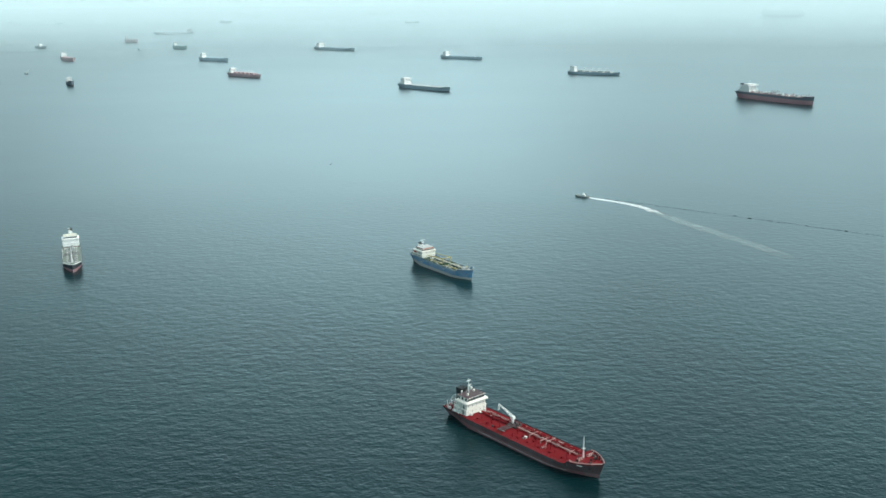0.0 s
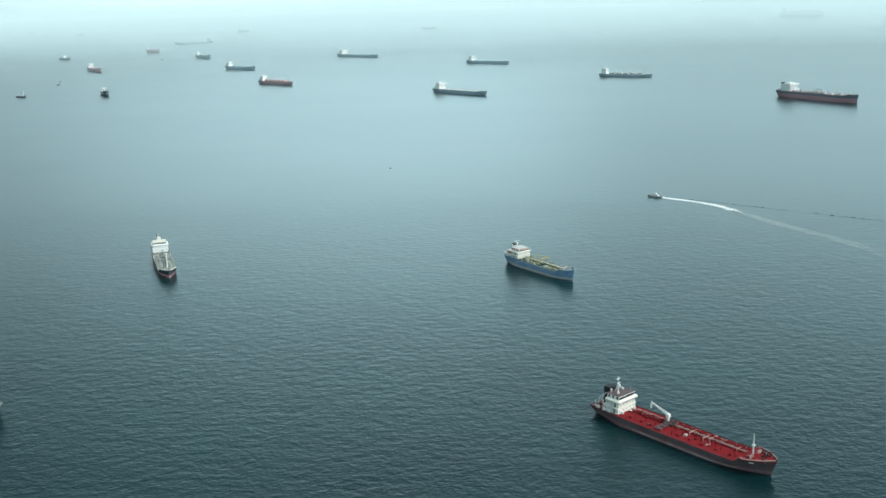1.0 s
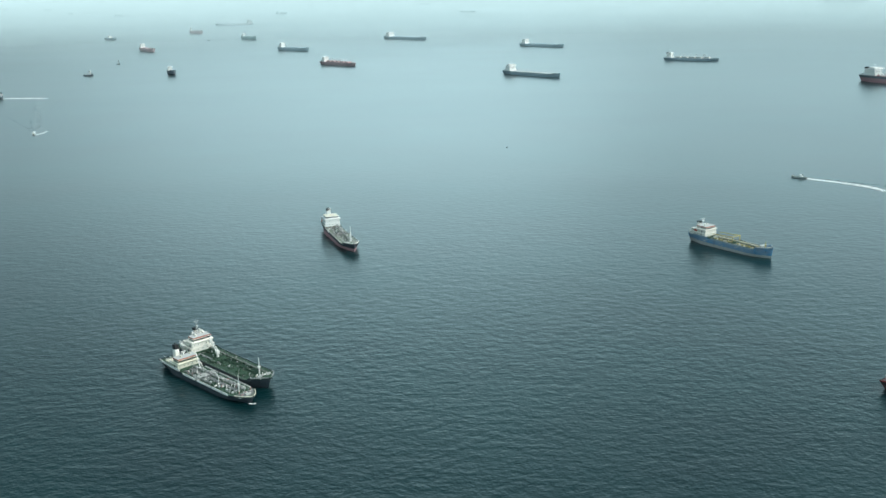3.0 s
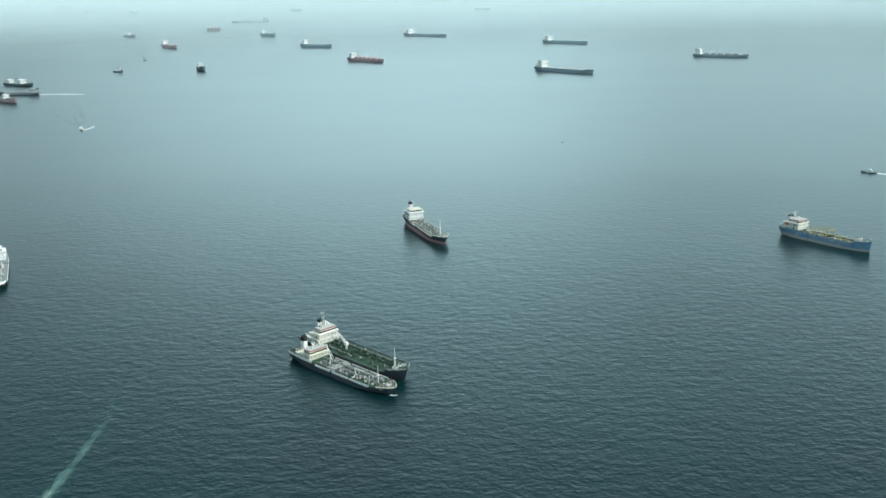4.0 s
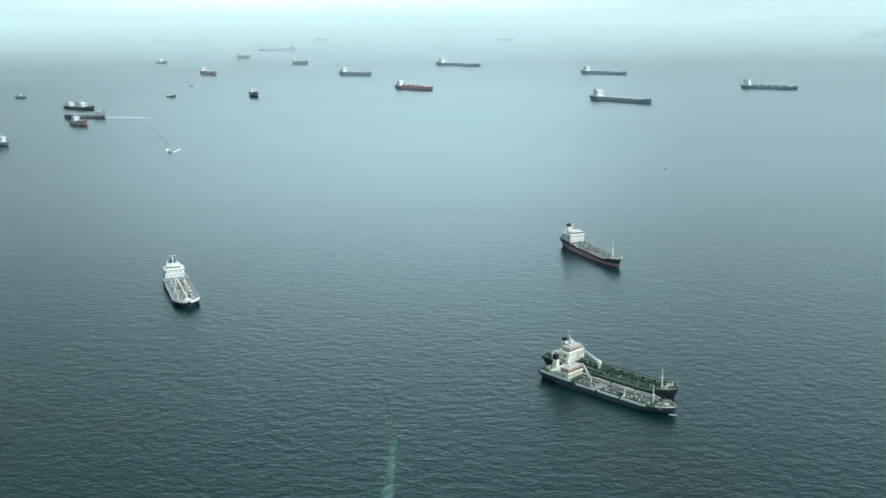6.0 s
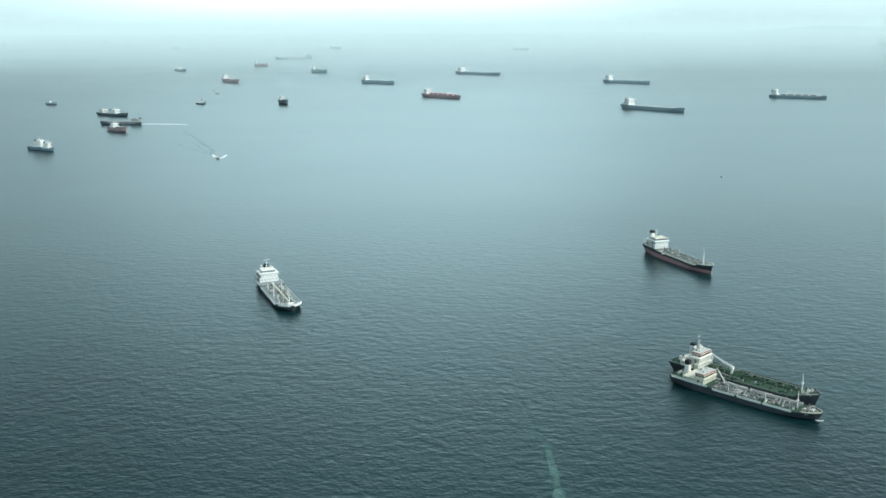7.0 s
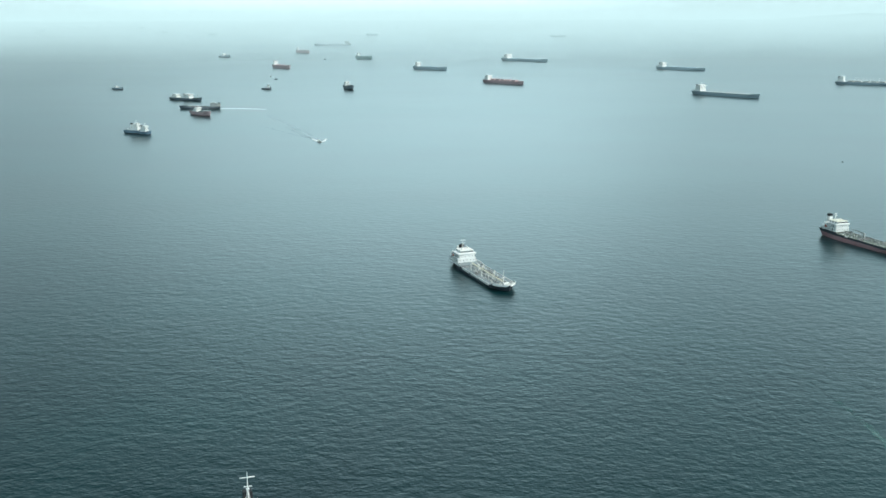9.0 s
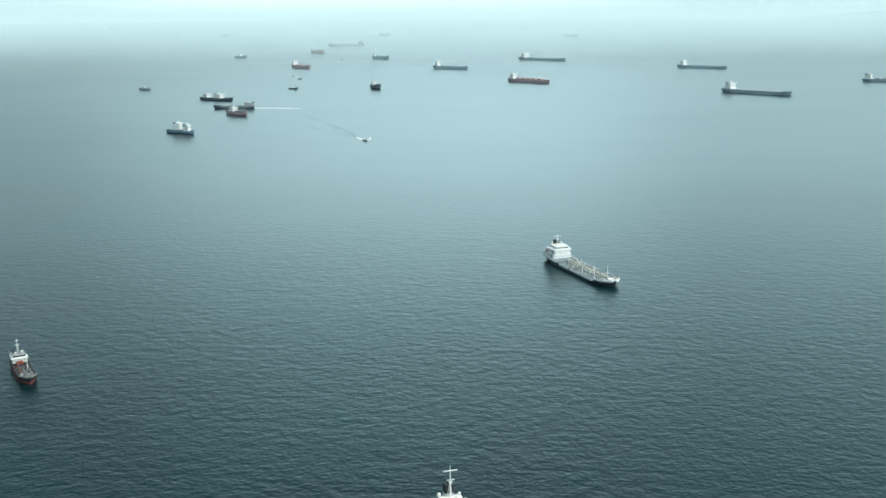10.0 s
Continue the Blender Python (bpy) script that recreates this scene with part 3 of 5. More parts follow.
def deck_crane(ship, x, y, z, post, tip, mat=WHITE):
    """Pedestal, cab and a box jib reaching to tip."""
    bm = bmesh.new()
    rod(bm, (x, y, z - 0.1), (x, y, z + post), 0.42, 0.34, 10)
    crane = part("crane", bm, mat, ship)
    bm = bmesh.new()
    box(bm, x - 0.55, x + 0.55, y - 0.5, y + 0.5, z + post, z + post + 0.9, tx=0.08, bevel=0.06)
    part("crane_cab", bm, mat, crane)
    a, b = Vector((x, y, z + post + 0.55)), Vector(tip)
    bm = bmesh.new()
    side = (b - a).cross(Vector((0, 0, 1))).normalized()
    up = side.cross(b - a).normalized()
    for sgn in (1, -1):
        rod(bm, a + side * 0.32 * sgn, b + side * 0.12 * sgn, 0.13, 0.08, 5)
        rod(bm, a + side * 0.28 * sgn + up * 0.4, b + side * 0.12 * sgn + up * 0.14, 0.09, 0.06, 5)
    for k in range(9):
        f = k / 8
        c, w = a.lerp(b, f), 0.28 - 0.18 * f
        rod(bm, c - side * w, c + side * w + up * (0.4 - 0.28 * f), 0.045, seg=4)
        rod(bm, c + side * w, c - side * w + up * (0.4 - 0.28 * f), 0.045, seg=4)
    part("jib", bm, mat, crane)
    bm = bmesh.new()
    rod(bm, b, b - Vector((0, 0, 0.5)), 0.05, seg=4)
    box(bm, b.x - 0.22, b.x + 0.22, b.y - 0.16, b.y + 0.16, b.z - 1.7, b.z - 0.5, bevel=0.05)
    part("hook_block", bm, mat, crane)


def pipe_run(ship, x0, x1, y, z, r=0.1, mat=GREY, count=3, gap=0.32, rack=True):
    for k in range(count):
        bm = bmesh.new()
        yy = y + (k - (count - 1) / 2) * gap
        rod(bm, (x0, yy, z + 0.4), (x1, yy, z + 0.4), r, seg=6)
        for xx in (x0, x1):
            rod(bm, (xx, yy, z + 0.4), (xx, yy, z - 0.1), r, seg=6)
        part("cargo_pipe", bm, mat, ship)
    if rack:
        n = max(2, int((x1 - x0) / 1.8))
        w = gap * count / 2 + 0.1
        bm = bmesh.new()
        box(bm, -0.06, 0.06, -w, w, 0.2, 0.3)
        for sgn in (1, -1):
            rod(bm, (0, sgn * w, -0.1), (0, sgn * w, 0.3), 0.05, seg=4)
        first = part("pipe_support", bm, mat, ship)
        first.matrix_basis = pose(x0, y, z)
        for k in range(1, n + 1):
            same("pipe_support", first.data, ship, x0 + (x1 - x0) * k / n, y, z)


def deck_fittings(ship, form, u0, u1, n, mats, seed, drop=0.12):
    """Lockers, valve wheels and reels scattered over a working deck."""
    rnd = random.Random(seed)
    for k in range(n):
        u, f = rnd.uniform(u0, u1), rnd.uniform(-0.82, 0.82)
        x, w, z = form.edge(u, 0.5, drop)
        y, s, h = f * w, rnd.uniform(0.15, 0.4), rnd.uniform(0.25, 0.8)
        bm = bmesh.new()
        kind = rnd.randrange(4)
        if kind == 0:
            box(bm, x - s, x + s, y - s * 0.6, y + s * 0.6, z - 0.03, z + h, tx=0.04, bevel=0.05)
        elif kind == 1:
            rod(bm, (x, y, z - 0.03), (x, y, z + h), 0.07, seg=6)
            rod(bm, (x, y, z + h), (x, y, z + h + 0.06), 0.22, seg=8)
        elif kind == 3:
            h += 0.45
            rod(bm, (x, y, z - 0.03), (x, y, z + h), 0.09, seg=6)
            rod(bm, (x, y, z + h), (x + 0.3, y, z + h + 0.1), 0.1, 0.14, 6)
        else:
            rod(bm, (x, y - s, z + 0.28), (x, y + s, z + 0.28), 0.2, seg=8)
            for e in (-s, s):
                rod(bm, (x, y + e - 0.03, z + 0.28), (x, y + e + 0.03, z + 0.28), 0.32, seg=8)
        part(("locker", "valve", "hose_reel", "gooseneck_vent")[kind], bm, rnd.choice(mats), ship)


def catwalk(ship, x0, x1, y, z, mat, w=0.7, h=0.75):
    bm = bmesh.new()
    box(bm, x0, x1, y - w / 2, y + w / 2, z + h, z + h + 0.08)
    n = max(2, int((x1 - x0) / 2.0))
    for k in range(n + 1):
        xx = x0 + (x1 - x0) * k / n
        for sgn in (1, -1):
            rod(bm, (xx, y + sgn * w / 2, z - 0.1), (xx, y + sgn * w / 2, z + h + 0.42), 0.035, seg=4)
    for sgn in (1, -1):
        for hh in (0.22, 0.42):
            rod(bm, (x0, y + sgn * w / 2, z + h + hh), (x1, y + sgn * w / 2, z + h + hh), 0.025, seg=4)
    part("catwalk", bm, mat, ship, "raised walkway with handrails")


def manifold(ship, x, z, w, mat=GREY, n=5, pitch=0.5, tray=None):
    bm = bmesh.new()
    for k in range(n):
        xx = x + (k - (n - 1) / 2) * pitch
        rod(bm, (xx, -w / 2, z + 0.55), (xx, w / 2, z + 0.55), 0.11, seg=6)
        for sgn in (1, -1):
            rod(bm, (xx, sgn * w / 2, z + 0.55), (xx, sgn * (w / 2 + 0.12), z + 0.55), 0.19, seg=8)
            rod(bm, (xx, sgn * w * 0.38, z - 0.1), (xx, sgn * w * 0.38, z + 0.55), 0.07, seg=5)
            rod(bm, (xx, sgn * w * 0.3, z + 0.6), (xx, sgn * w * 0.3, z + 0.95), 0.06, 0.14, 6)
    part("manifold", bm, mat, ship, "row of cross-deck cargo pipes with valves")
    for sgn in (1, -1):
        bm = bmesh.new()
        box(bm, x - n * pitch / 2, x + n * pitch / 2, sgn * w / 2 - 0.35, sgn * w / 2 + 0.35, z - 0.05, z + 0.18, bevel=0.03)
        part("drip_tray", bm, tray or mat, ship)


def deck_ribs(ship, form, u0, u1, n, mat, drop=0.12):
    """Transverse stiffeners standing on the main deck."""
    for k in range(n):
        u = u0 + (u1 - u0) * k / max(1, n - 1)
        x, w, z = form.edge(u, 0.5, drop)
        bm = bmesh.new()
        box(bm, x - 0.06, x + 0.06, -w, w, z - 0.03, z + 0.07, ty=0.15)
        part("deck_rib", bm, mat, ship)


def tank_hatches(ship, form, us, mat, drop=0.12):
    for u in us:
        for sgn in (1, -1):
            x, w, z = form.edge(u, 0, drop)
            bm = bmesh.new()
            rod(bm, (x, sgn * w * 0.52, z - 0.05), (x, sgn * w * 0.52, z + 0.38), 0.36, seg=10)
            rod(bm, (x, sgn * w * 0.52, z + 0.38), (x, sgn * w * 0.52, z + 0.48), 0.42, 0.3, 10)
            part("tank_hatch", bm, mat, ship)
            bm = bmesh.new()
            rod(bm, (x + 0.9, sgn * w * 0.36, z - 0.05), (x + 0.9, sgn * w * 0.36, z + 0.8), 0.07, seg=5)
            ball(bm, x + 0.9, sgn * w * 0.36, z + 0.85, 0.15)
            part("vent_pipe", bm, mat, ship)


def fore_gear(ship, form, mat=GREY):
    """Winches, bollards and anchors at the bow."""
    zf = form.top(0.93) - 0.3
    for sgn in (1, -1):
        x, w, _ = form.edge(form.fore_at + 0.05)
        bm = bmesh.new()
        rod(bm, (x, sgn * w * 0.25, zf + 0.35), (x, sgn * w * 0.62, zf + 0.35), 0.22, seg=9)
        for f in (0.25, 0.45, 0.62):
            rod(bm, (x, sgn * w * f - 0.04, zf + 0.35), (x, sgn * w * f + 0.04, zf + 0.35), 0.36, seg=9)
        box(bm, x - 0.35, x + 0.35, min(sgn * w * 0.22, sgn * w * 0.64), max(sgn * w * 0.22, sgn * w * 0.64), zf - 0.05, zf + 0.12)
        part("windlass", bm, mat, ship)
        for u in (form.fore_at + 0.03, 0.955):
            x, w, _ = form.edge(u, 0.35)
            bm = bmesh.new()
            for dx in (-0.2, 0.2):
                rod(bm, (x + dx, sgn * w, zf - 0.05), (x + dx, sgn * w, zf + 0.35), 0.1, 0.12, 7)
            box(bm, x - 0.4, x + 0.4, sgn * w - 0.12, sgn * w + 0.12, zf - 0.03, zf + 0.05)
            part("bollard", bm, mat, ship)
        u = 0.955
        z = form.top(u) * 0.66
        s = z / form.top(u)
        bm = bmesh.new()
        x, y = form.at(u, s), sgn * (form.half(u, s) + 0.06)
        rod(bm, (x, y, z + 0.35), (x + 0.05, y, z - 0.3), 0.07, seg=5)
        rod(bm, (x - 0.3, y, z - 0.15), (x, y, z - 0.32), 0.06, seg=5), rod(bm, (x + 0.34, y, z - 0.15), (x + 0.05, y, z - 0.32), 0.06, seg=5)
        part("anchor", bm, BLACK, ship)


def name_bars(ship, form, u, z, length, height, mat=WHITE):
    """Illegible name: a plain bar on each bow."""
    for sgn in (1, -1):
        s = z / form.top(u)
        du = length / form.length / 2
        p = [Vector((form.at(q, s), sgn * (form.half(q, s) + 0.02), z)) for q in (u - du, u + du)]
        bm = bmesh.new()
        out = Vector((0, sgn * 0.03, 0))
        v = [bm.verts.new(a + Vector((0, 0, dz)) + o) for o in (Vector(), out) for dz in (-height / 2, height / 2) for a in p]
        for q in ((0, 1, 3, 2), (4, 6, 7, 5), (0, 4, 5, 1), (2, 3, 7, 6), (0, 2, 6, 4), (1, 5, 7, 3)):
            bm.faces.new([v[i] for i in q])
        part("name_plate", bm, mat, ship, "white painted name bar")


def lifeboat(ship, x, y, z, mat=ORANGE, length=2.6):
    bm = bmesh.new()
    ball(bm, x, y, z + 0.75, 0.55, 0.85, length / 1.1)
    box(bm, x - length * 0.32, x - length * 0.05, y - 0.35, y + 0.35, z + 1.1, z + 1.42, tx=0.08, ty=0.08, bevel=0.05)
    b = part("lifeboat", bm, mat, ship)
    bm = bmesh.new()
    for dx in (-length * 0.3, length * 0.3):
        rod(bm, (x + dx, y, z - 0.1), (x + dx, y, z + 0.4), 0.08, seg=5)
        rod(bm, (x + dx, y, z - 0.1), (x + dx, y * 1.12, z + 1.7), 0.06, seg=5)
        rod(bm, (x + dx, y * 1.12, z + 1.7), (x + dx, y * 1.02, z + 1.9), 0.06, seg=5)
    part("davit", bm, WHITE, ship)


def place(name, bow, stern, label, category="ship", z=None, group=""):
    """An empty at a ship's waterline, midway between bow and stern. Returns it and the length."""
    ship = new(name)
    dx, dy = bow[0] - stern[0], bow[1] - stern[1]
    x, y = (bow[0] + stern[0]) / 2, (bow[1] + stern[1]) / 2
    ship.matrix_world = pose(x, y, sea_z(x, y) if z is None else z, 0, 0, math.degrees(math.atan2(dy, dx)))
    tagged(ship, label, category, group)
    return ship, math.hypot(dx, dy)


def by_heading(x, y, heading, length):
    c, s = math.cos(radians(heading)) * length / 2, math.sin(radians(heading)) * length / 2
    return (x + c, y + s), (x - c, y - s)


# -- red-decked tanker --
def red_tanker():
    ship, L = place("tanker_ship", (38.0, 212.4), (3.7, 253.2), "faded maroon tanker with bright red deck, riding at anchor")
    f = Form(L, 9.6, 2.55, boot=1.15, fore=1.0, fore_at=0.84, poop=0.0, poop_at=0.16, rake=0.03, sheer=0.9, full=2.5)
    hull_parts(ship, f, HULL_MAROON, BOOT_ROSE, DECK_RED, rim=PIPE_PINK)
    x = lambda u: f.at(u, 1)
    z = f.deck - 0.12
    top, a, b = deckhouse(ship, x(0.085), x(0.172), 7.4, z, 2, WORN_WHITE, th=1.65, roof=HULL_MAROON, wing=0.75, bridge_len=0.85, gallery=0.75, glazing=0.72)
    funnel(ship, x(0.06), 0.6, z, 2.8, 2.3, 5.5, BLACK)
    radar_mast(ship, a + 1.2, 0, top, 4.2)
    radome(ship, a + 0.4, 1.6, top), radome(ship, a + 0.4, -1.9, top, 0.3)
    railing(ship, f, 0.01, 0.15, WHITE), railing(ship, f, 0.17, 0.83, HULL_MAROON), railing(ship, f, 0.87, 0.985, PIPE_PINK, 0.3)
    salt_line(ship, f, 0.28, 0.86, PALE, 0.55, 0.09)
    deck_ribs(ship, f, 0.20, 0.82, 30, DECK_RED)
    pipe_run(ship, x(0.20), x(0.83), 2.6, z, 0.12, PIPE_PINK, 2, 0.5)
    catwalk(ship, x(0.46), x(0.845), 2.1, z, DECK_RED, 0.5)
    bm = bmesh.new()                                   # the trunk pipe forward of the crane, with its crossings
    rod(bm, (x(0.455), 1.1, z + 0.62), (x(0.835), 1.1, z + 0.62), 0.2, seg=9)
    for u in (0.47, 0.53, 0.59, 0.65, 0.71, 0.77, 0.83):
        rod(bm, (x(u), 1.1, z - 0.1), (x(u), 1.1, z + 0.62), 0.09, seg=6)
        rod(bm, (x(u) - 0.06, 1.1, z + 0.62), (x(u) + 0.06, 1.1, z + 0.62), 0.28, seg=9)
    part("trunk_pipe", bm, PIPE_PINK, ship, "thick primer-pink cargo pipe")
    for u, ya, yb in ((0.56, -0.2, 2.9), (0.64, -0.6, 2.6), (0.665, 0.2, 3.4), (0.80, 0.4, 2.2)):
        bm = bmesh.new()
        rod(bm, (x(u), ya, z + 0.78), (x(u), yb, z + 0.78), 0.15, seg=8)
        for yy in (ya, yb):
            rod(bm, (x(u), yy, z - 0.1), (x(u), yy, z + 0.8), 0.13, seg=7)
        part("cross_pipe", bm, PIPE_PINK, ship)
    bm = bmesh.new()                                   # valve platform round the crane's foot
    box(bm, x(0.385), x(0.445), 0.6, 3.2, z - 0.05, z + 0.55, bevel=0.06)
    for k in range(9):
        xx, yy = x(0.388) + 0.35 * k, 0.8 + (k * 7 % 5) * 0.5
        rod(bm, (xx, yy, z + 0.5), (xx, yy, z + 0.95 + 0.12 * (k % 3)), 0.09, seg=6)
    part("valve_platform", bm, MANIFOLD_GREY, ship, "dark cluttered platform of valves")
    for k in range(8):                                 # pipe brackets
        bm = bmesh.new()
        xx = x(0.48 + 0.048 * k)
        rod(bm, (xx, 1.2, z + 0.75), (xx, 3.2, z + 0.75), 0.06, seg=5)
        for yy in (1.2, 3.2):
            rod(bm, (xx, yy, z - 0.1), (xx, yy, z + 0.95), 0.07, seg=5)
        part("pipe_bracket", bm, PIPE_PINK, ship)
    pipe_run(ship, x(0.20), x(0.38), 0.8, z, 0.1, DECK_RED, 2)
    manifold(ship, x(0.415), z, 7.2, HULL_MAROON, 4, 0.55, DECK_RED)
    deck_crane(ship, x(0.40), 2.0, z, 1.7, (x(0.285), 2.6, z + 3.9))
    tank_hatches(ship, f, (0.23, 0.30, 0.36, 0.52, 0.59, 0.66, 0.73, 0.80), DECK_RED)
    bm = bmesh.new()
    box(bm, x(0.55) - 0.35, x(0.55) + 0.35, -1.4, -0.7, z - 0.03, z + 0.5, bevel=0.06)
    part("locker", bm, WHITE, ship, "white deck locker")
    for u, y in ((0.42, -3.0), (0.70, 3.4)):
        bm = bmesh.new()
        box(bm, x(u) - 0.8, x(u) + 0.8, y - 0.12, y + 0.12, z + 0.3, z + 0.42)
        for dx in (-0.7, 0.7):
            rod(bm, (x(u) + dx, y, z - 0.1), (x(u) + dx, y, z + 0.35), 0.05, seg=4)
        part("hose_rail", bm, PALE, ship)
    deck_fittings(ship, f, 0.19, 0.82, 44, (DECK_RED, HULL_MAROON, DECK_RED, DECK_RED, PIPE_PINK, DECK_RED), 1)
    deck_fittings(ship, f, 0.86, 0.95, 22, (PIPE_PINK, DECK_RED, MANIFOLD_GREY, HULL_MAROON), 2, 0.3)
    deck_fittings(ship, f, 0.015, 0.075, 14, (WHITE, PALE, PIPE_PINK), 22)
    fore_mast(ship, x(0.882), f.top(0.88) - 0.3, 5.6)
    fore_gear(ship, f, PIPE_PINK)
    name_bars(ship, f, 0.915, 3.1, 1.0, 0.2)
    lifeboat(ship, x(0.10), 4.0, z + 0.4, ORANGE, 2.4)
    for u, y, s, h in ((0.178, -2.2, 0.35, 0.7), (0.188, 0.6, 0.4, 0.5), (0.182, 2.6, 0.35, 0.8), (0.12, -3.9, 0.45, 0.9), (0.09, -4.0, 0.4, 0.7), (0.05, -3.6, 0.5, 0.6)):
        bm = bmesh.new()
        box(bm, x(u) - s, x(u) + s, y - s * 0.7, y + s * 0.7, z - 0.03, z + h, tx=0.05, bevel=0.06)
        part("deck_locker", bm, WHITE, ship)
    bm = bmesh.new()                                   # stern launching frame
    for sgn in (1, -1):
        rod(bm, (x(0.02), sgn * 0.8 - 2.2, z), (x(0.065), sgn * 0.8 - 2.2, z + 4.0), 0.1, seg=5)
        rod(bm, (x(0.02), sgn * 0.8 - 2.2, z - 0.1), (x(0.02), sgn * 0.8 - 2.2, z + 1.8), 0.09, seg=5)
    for k in range(5):
        c = x(0.02) + (x(0.065) - x(0.02)) * k / 4
        rod(bm, (c, -3.0, z + 1.0 * k), (c, -1.4, z + 1.0 * k), 0.06, seg=4)
    part("launching_frame", bm, WHITE, ship)
    bm = bmesh.new()
    box(bm, x(0.015), x(0.04), -0.8, 2.6, z - 0.05, z + 0.7, bevel=0.06)
    part("mooring_winch", bm, PIPE_PINK, ship)


# -- blue tanker --
def blue_tanker():
    ship, L = place("tanker_ship", (13.0, 390.4), (-10.8, 425.2), "faded blue product tanker with white house and green deck")
    f = Form(L, 8.0, 3.2, boot=1.25, fore=1.1, fore_at=0.84, poop=0.3, poop_at=0.26, rake=0.02, full=2.8, sheer=0.5)
    hull_parts(ship, f, BLUE, BOOT_PALE, DECK_GREEN, fore_deck=DECK_GREY, bulwark=BLUE_PALE)
    x = lambda u: f.at(u, 1)
    z = f.deck - 0.12
    top, a, b = deckhouse(ship, x(0.03), x(0.225), 7.2, z + 0.3, 2, WORN_WHITE, th=1.3, trim=ORANGE_RED, roof=PALE, wing=0.9, shrink=0.08)
    deck_fittings(ship, f, 0.245, 0.30, 14, (WHITE, CREAM, PALE), 33)
    funnel(ship, x(0.07), 0.5, z + 1.8, 1.8, 1.8, 3.8, WHITE, frac=0.2)
    radar_mast(ship, a + 0.8, 0, top, 3.0, BRIGHT, 2.8)
    radome(ship, a, -1.8, top, 0.35)
    lifeboat(ship, x(0.10), -3.2, z + 1.5, ORANGE, 2.2)
    railing(ship, f, 0.30, 0.84, WHITE), railing(ship, f, 0.88, 0.98, WHITE, 0.3)
    for k, y in enumerate((-1.7, 0.0, 1.7)):
        pipe_run(ship, x(0.32), x(0.84), y, z, 0.13, (YELLOW, DECK_GREEN, YELLOW)[k], 2)
    catwalk(ship, x(0.30), x(0.86), 0.85, z, CREAM)
    manifold(ship, x(0.58), z, 6.4, DECK_GREEN, 5)
    rnd = random.Random(21)
    for k in range(13):                                 # scuffs where fenders rubbed the paint off
        u, h = rnd.uniform(0.12, 0.80), rnd.uniform(0.15, 0.45)
        zz, w = rnd.uniform(f.boot + 0.3, z - 0.5), rnd.uniform(0.25, 1.5)
        for sgn in (1, -1):
            bm = bmesh.new()
            y = sgn * f.half(u, min(1.0, zz / f.top(u)))
            box(bm, x(u) - w / 2, x(u) + w / 2, y - 0.035, y + 0.035, zz, zz + h, tx=0.2, bevel=0.02)
            part("scuff_mark", bm, (BLUE_PALE, PALE, BOOT_PALE)[k % 3], ship)
    bm = bmesh.new()                                    # yellow hose gantry
    for sgn in (1, -1):
        rod(bm, (x(0.56), sgn * 2.4, z), (x(0.56), sgn * 2.4, z + 2.9), 0.18)
        rod(bm, (x(0.30), sgn * 2.4, z + 2.2), (x(0.56), sgn * 2.4, z + 2.9), 0.16)
    rod(bm, (x(0.56), -2.5, z + 2.9), (x(0.56), 2.5, z + 2.9), 0.18)
    part("hose_gantry", bm, YELLOW, ship, "yellow painted hose gantry")
    tank_hatches(ship, f, (0.36, 0.45, 0.66, 0.74, 0.80), PALE)
    deck_fittings(ship, f, 0.28, 0.82, 80, (PALE, WHITE, CREAM, WHITE, DECK_GREEN), 3)
    deck_fittings(ship, f, 0.02, 0.08, 5, (WHITE, PALE), 13)
    fore_mast(ship, x(0.91), f.top(0.91) - 0.3, 2.8, YELLOW, 0.13)
    fore_gear(ship, f, PALE)
    bm = bmesh.new()
    box(bm, x(0.868), x(0.90), -1.6, 1.6, f.top(0.9) - 0.32, f.top(0.9) + 0.55, bevel=0.06)
    part("paint_store", bm, PALE, ship)
    deck_fittings(ship, f, 0.87, 0.96, 16, (WHITE, BLUE, PALE), 34, 0.3)


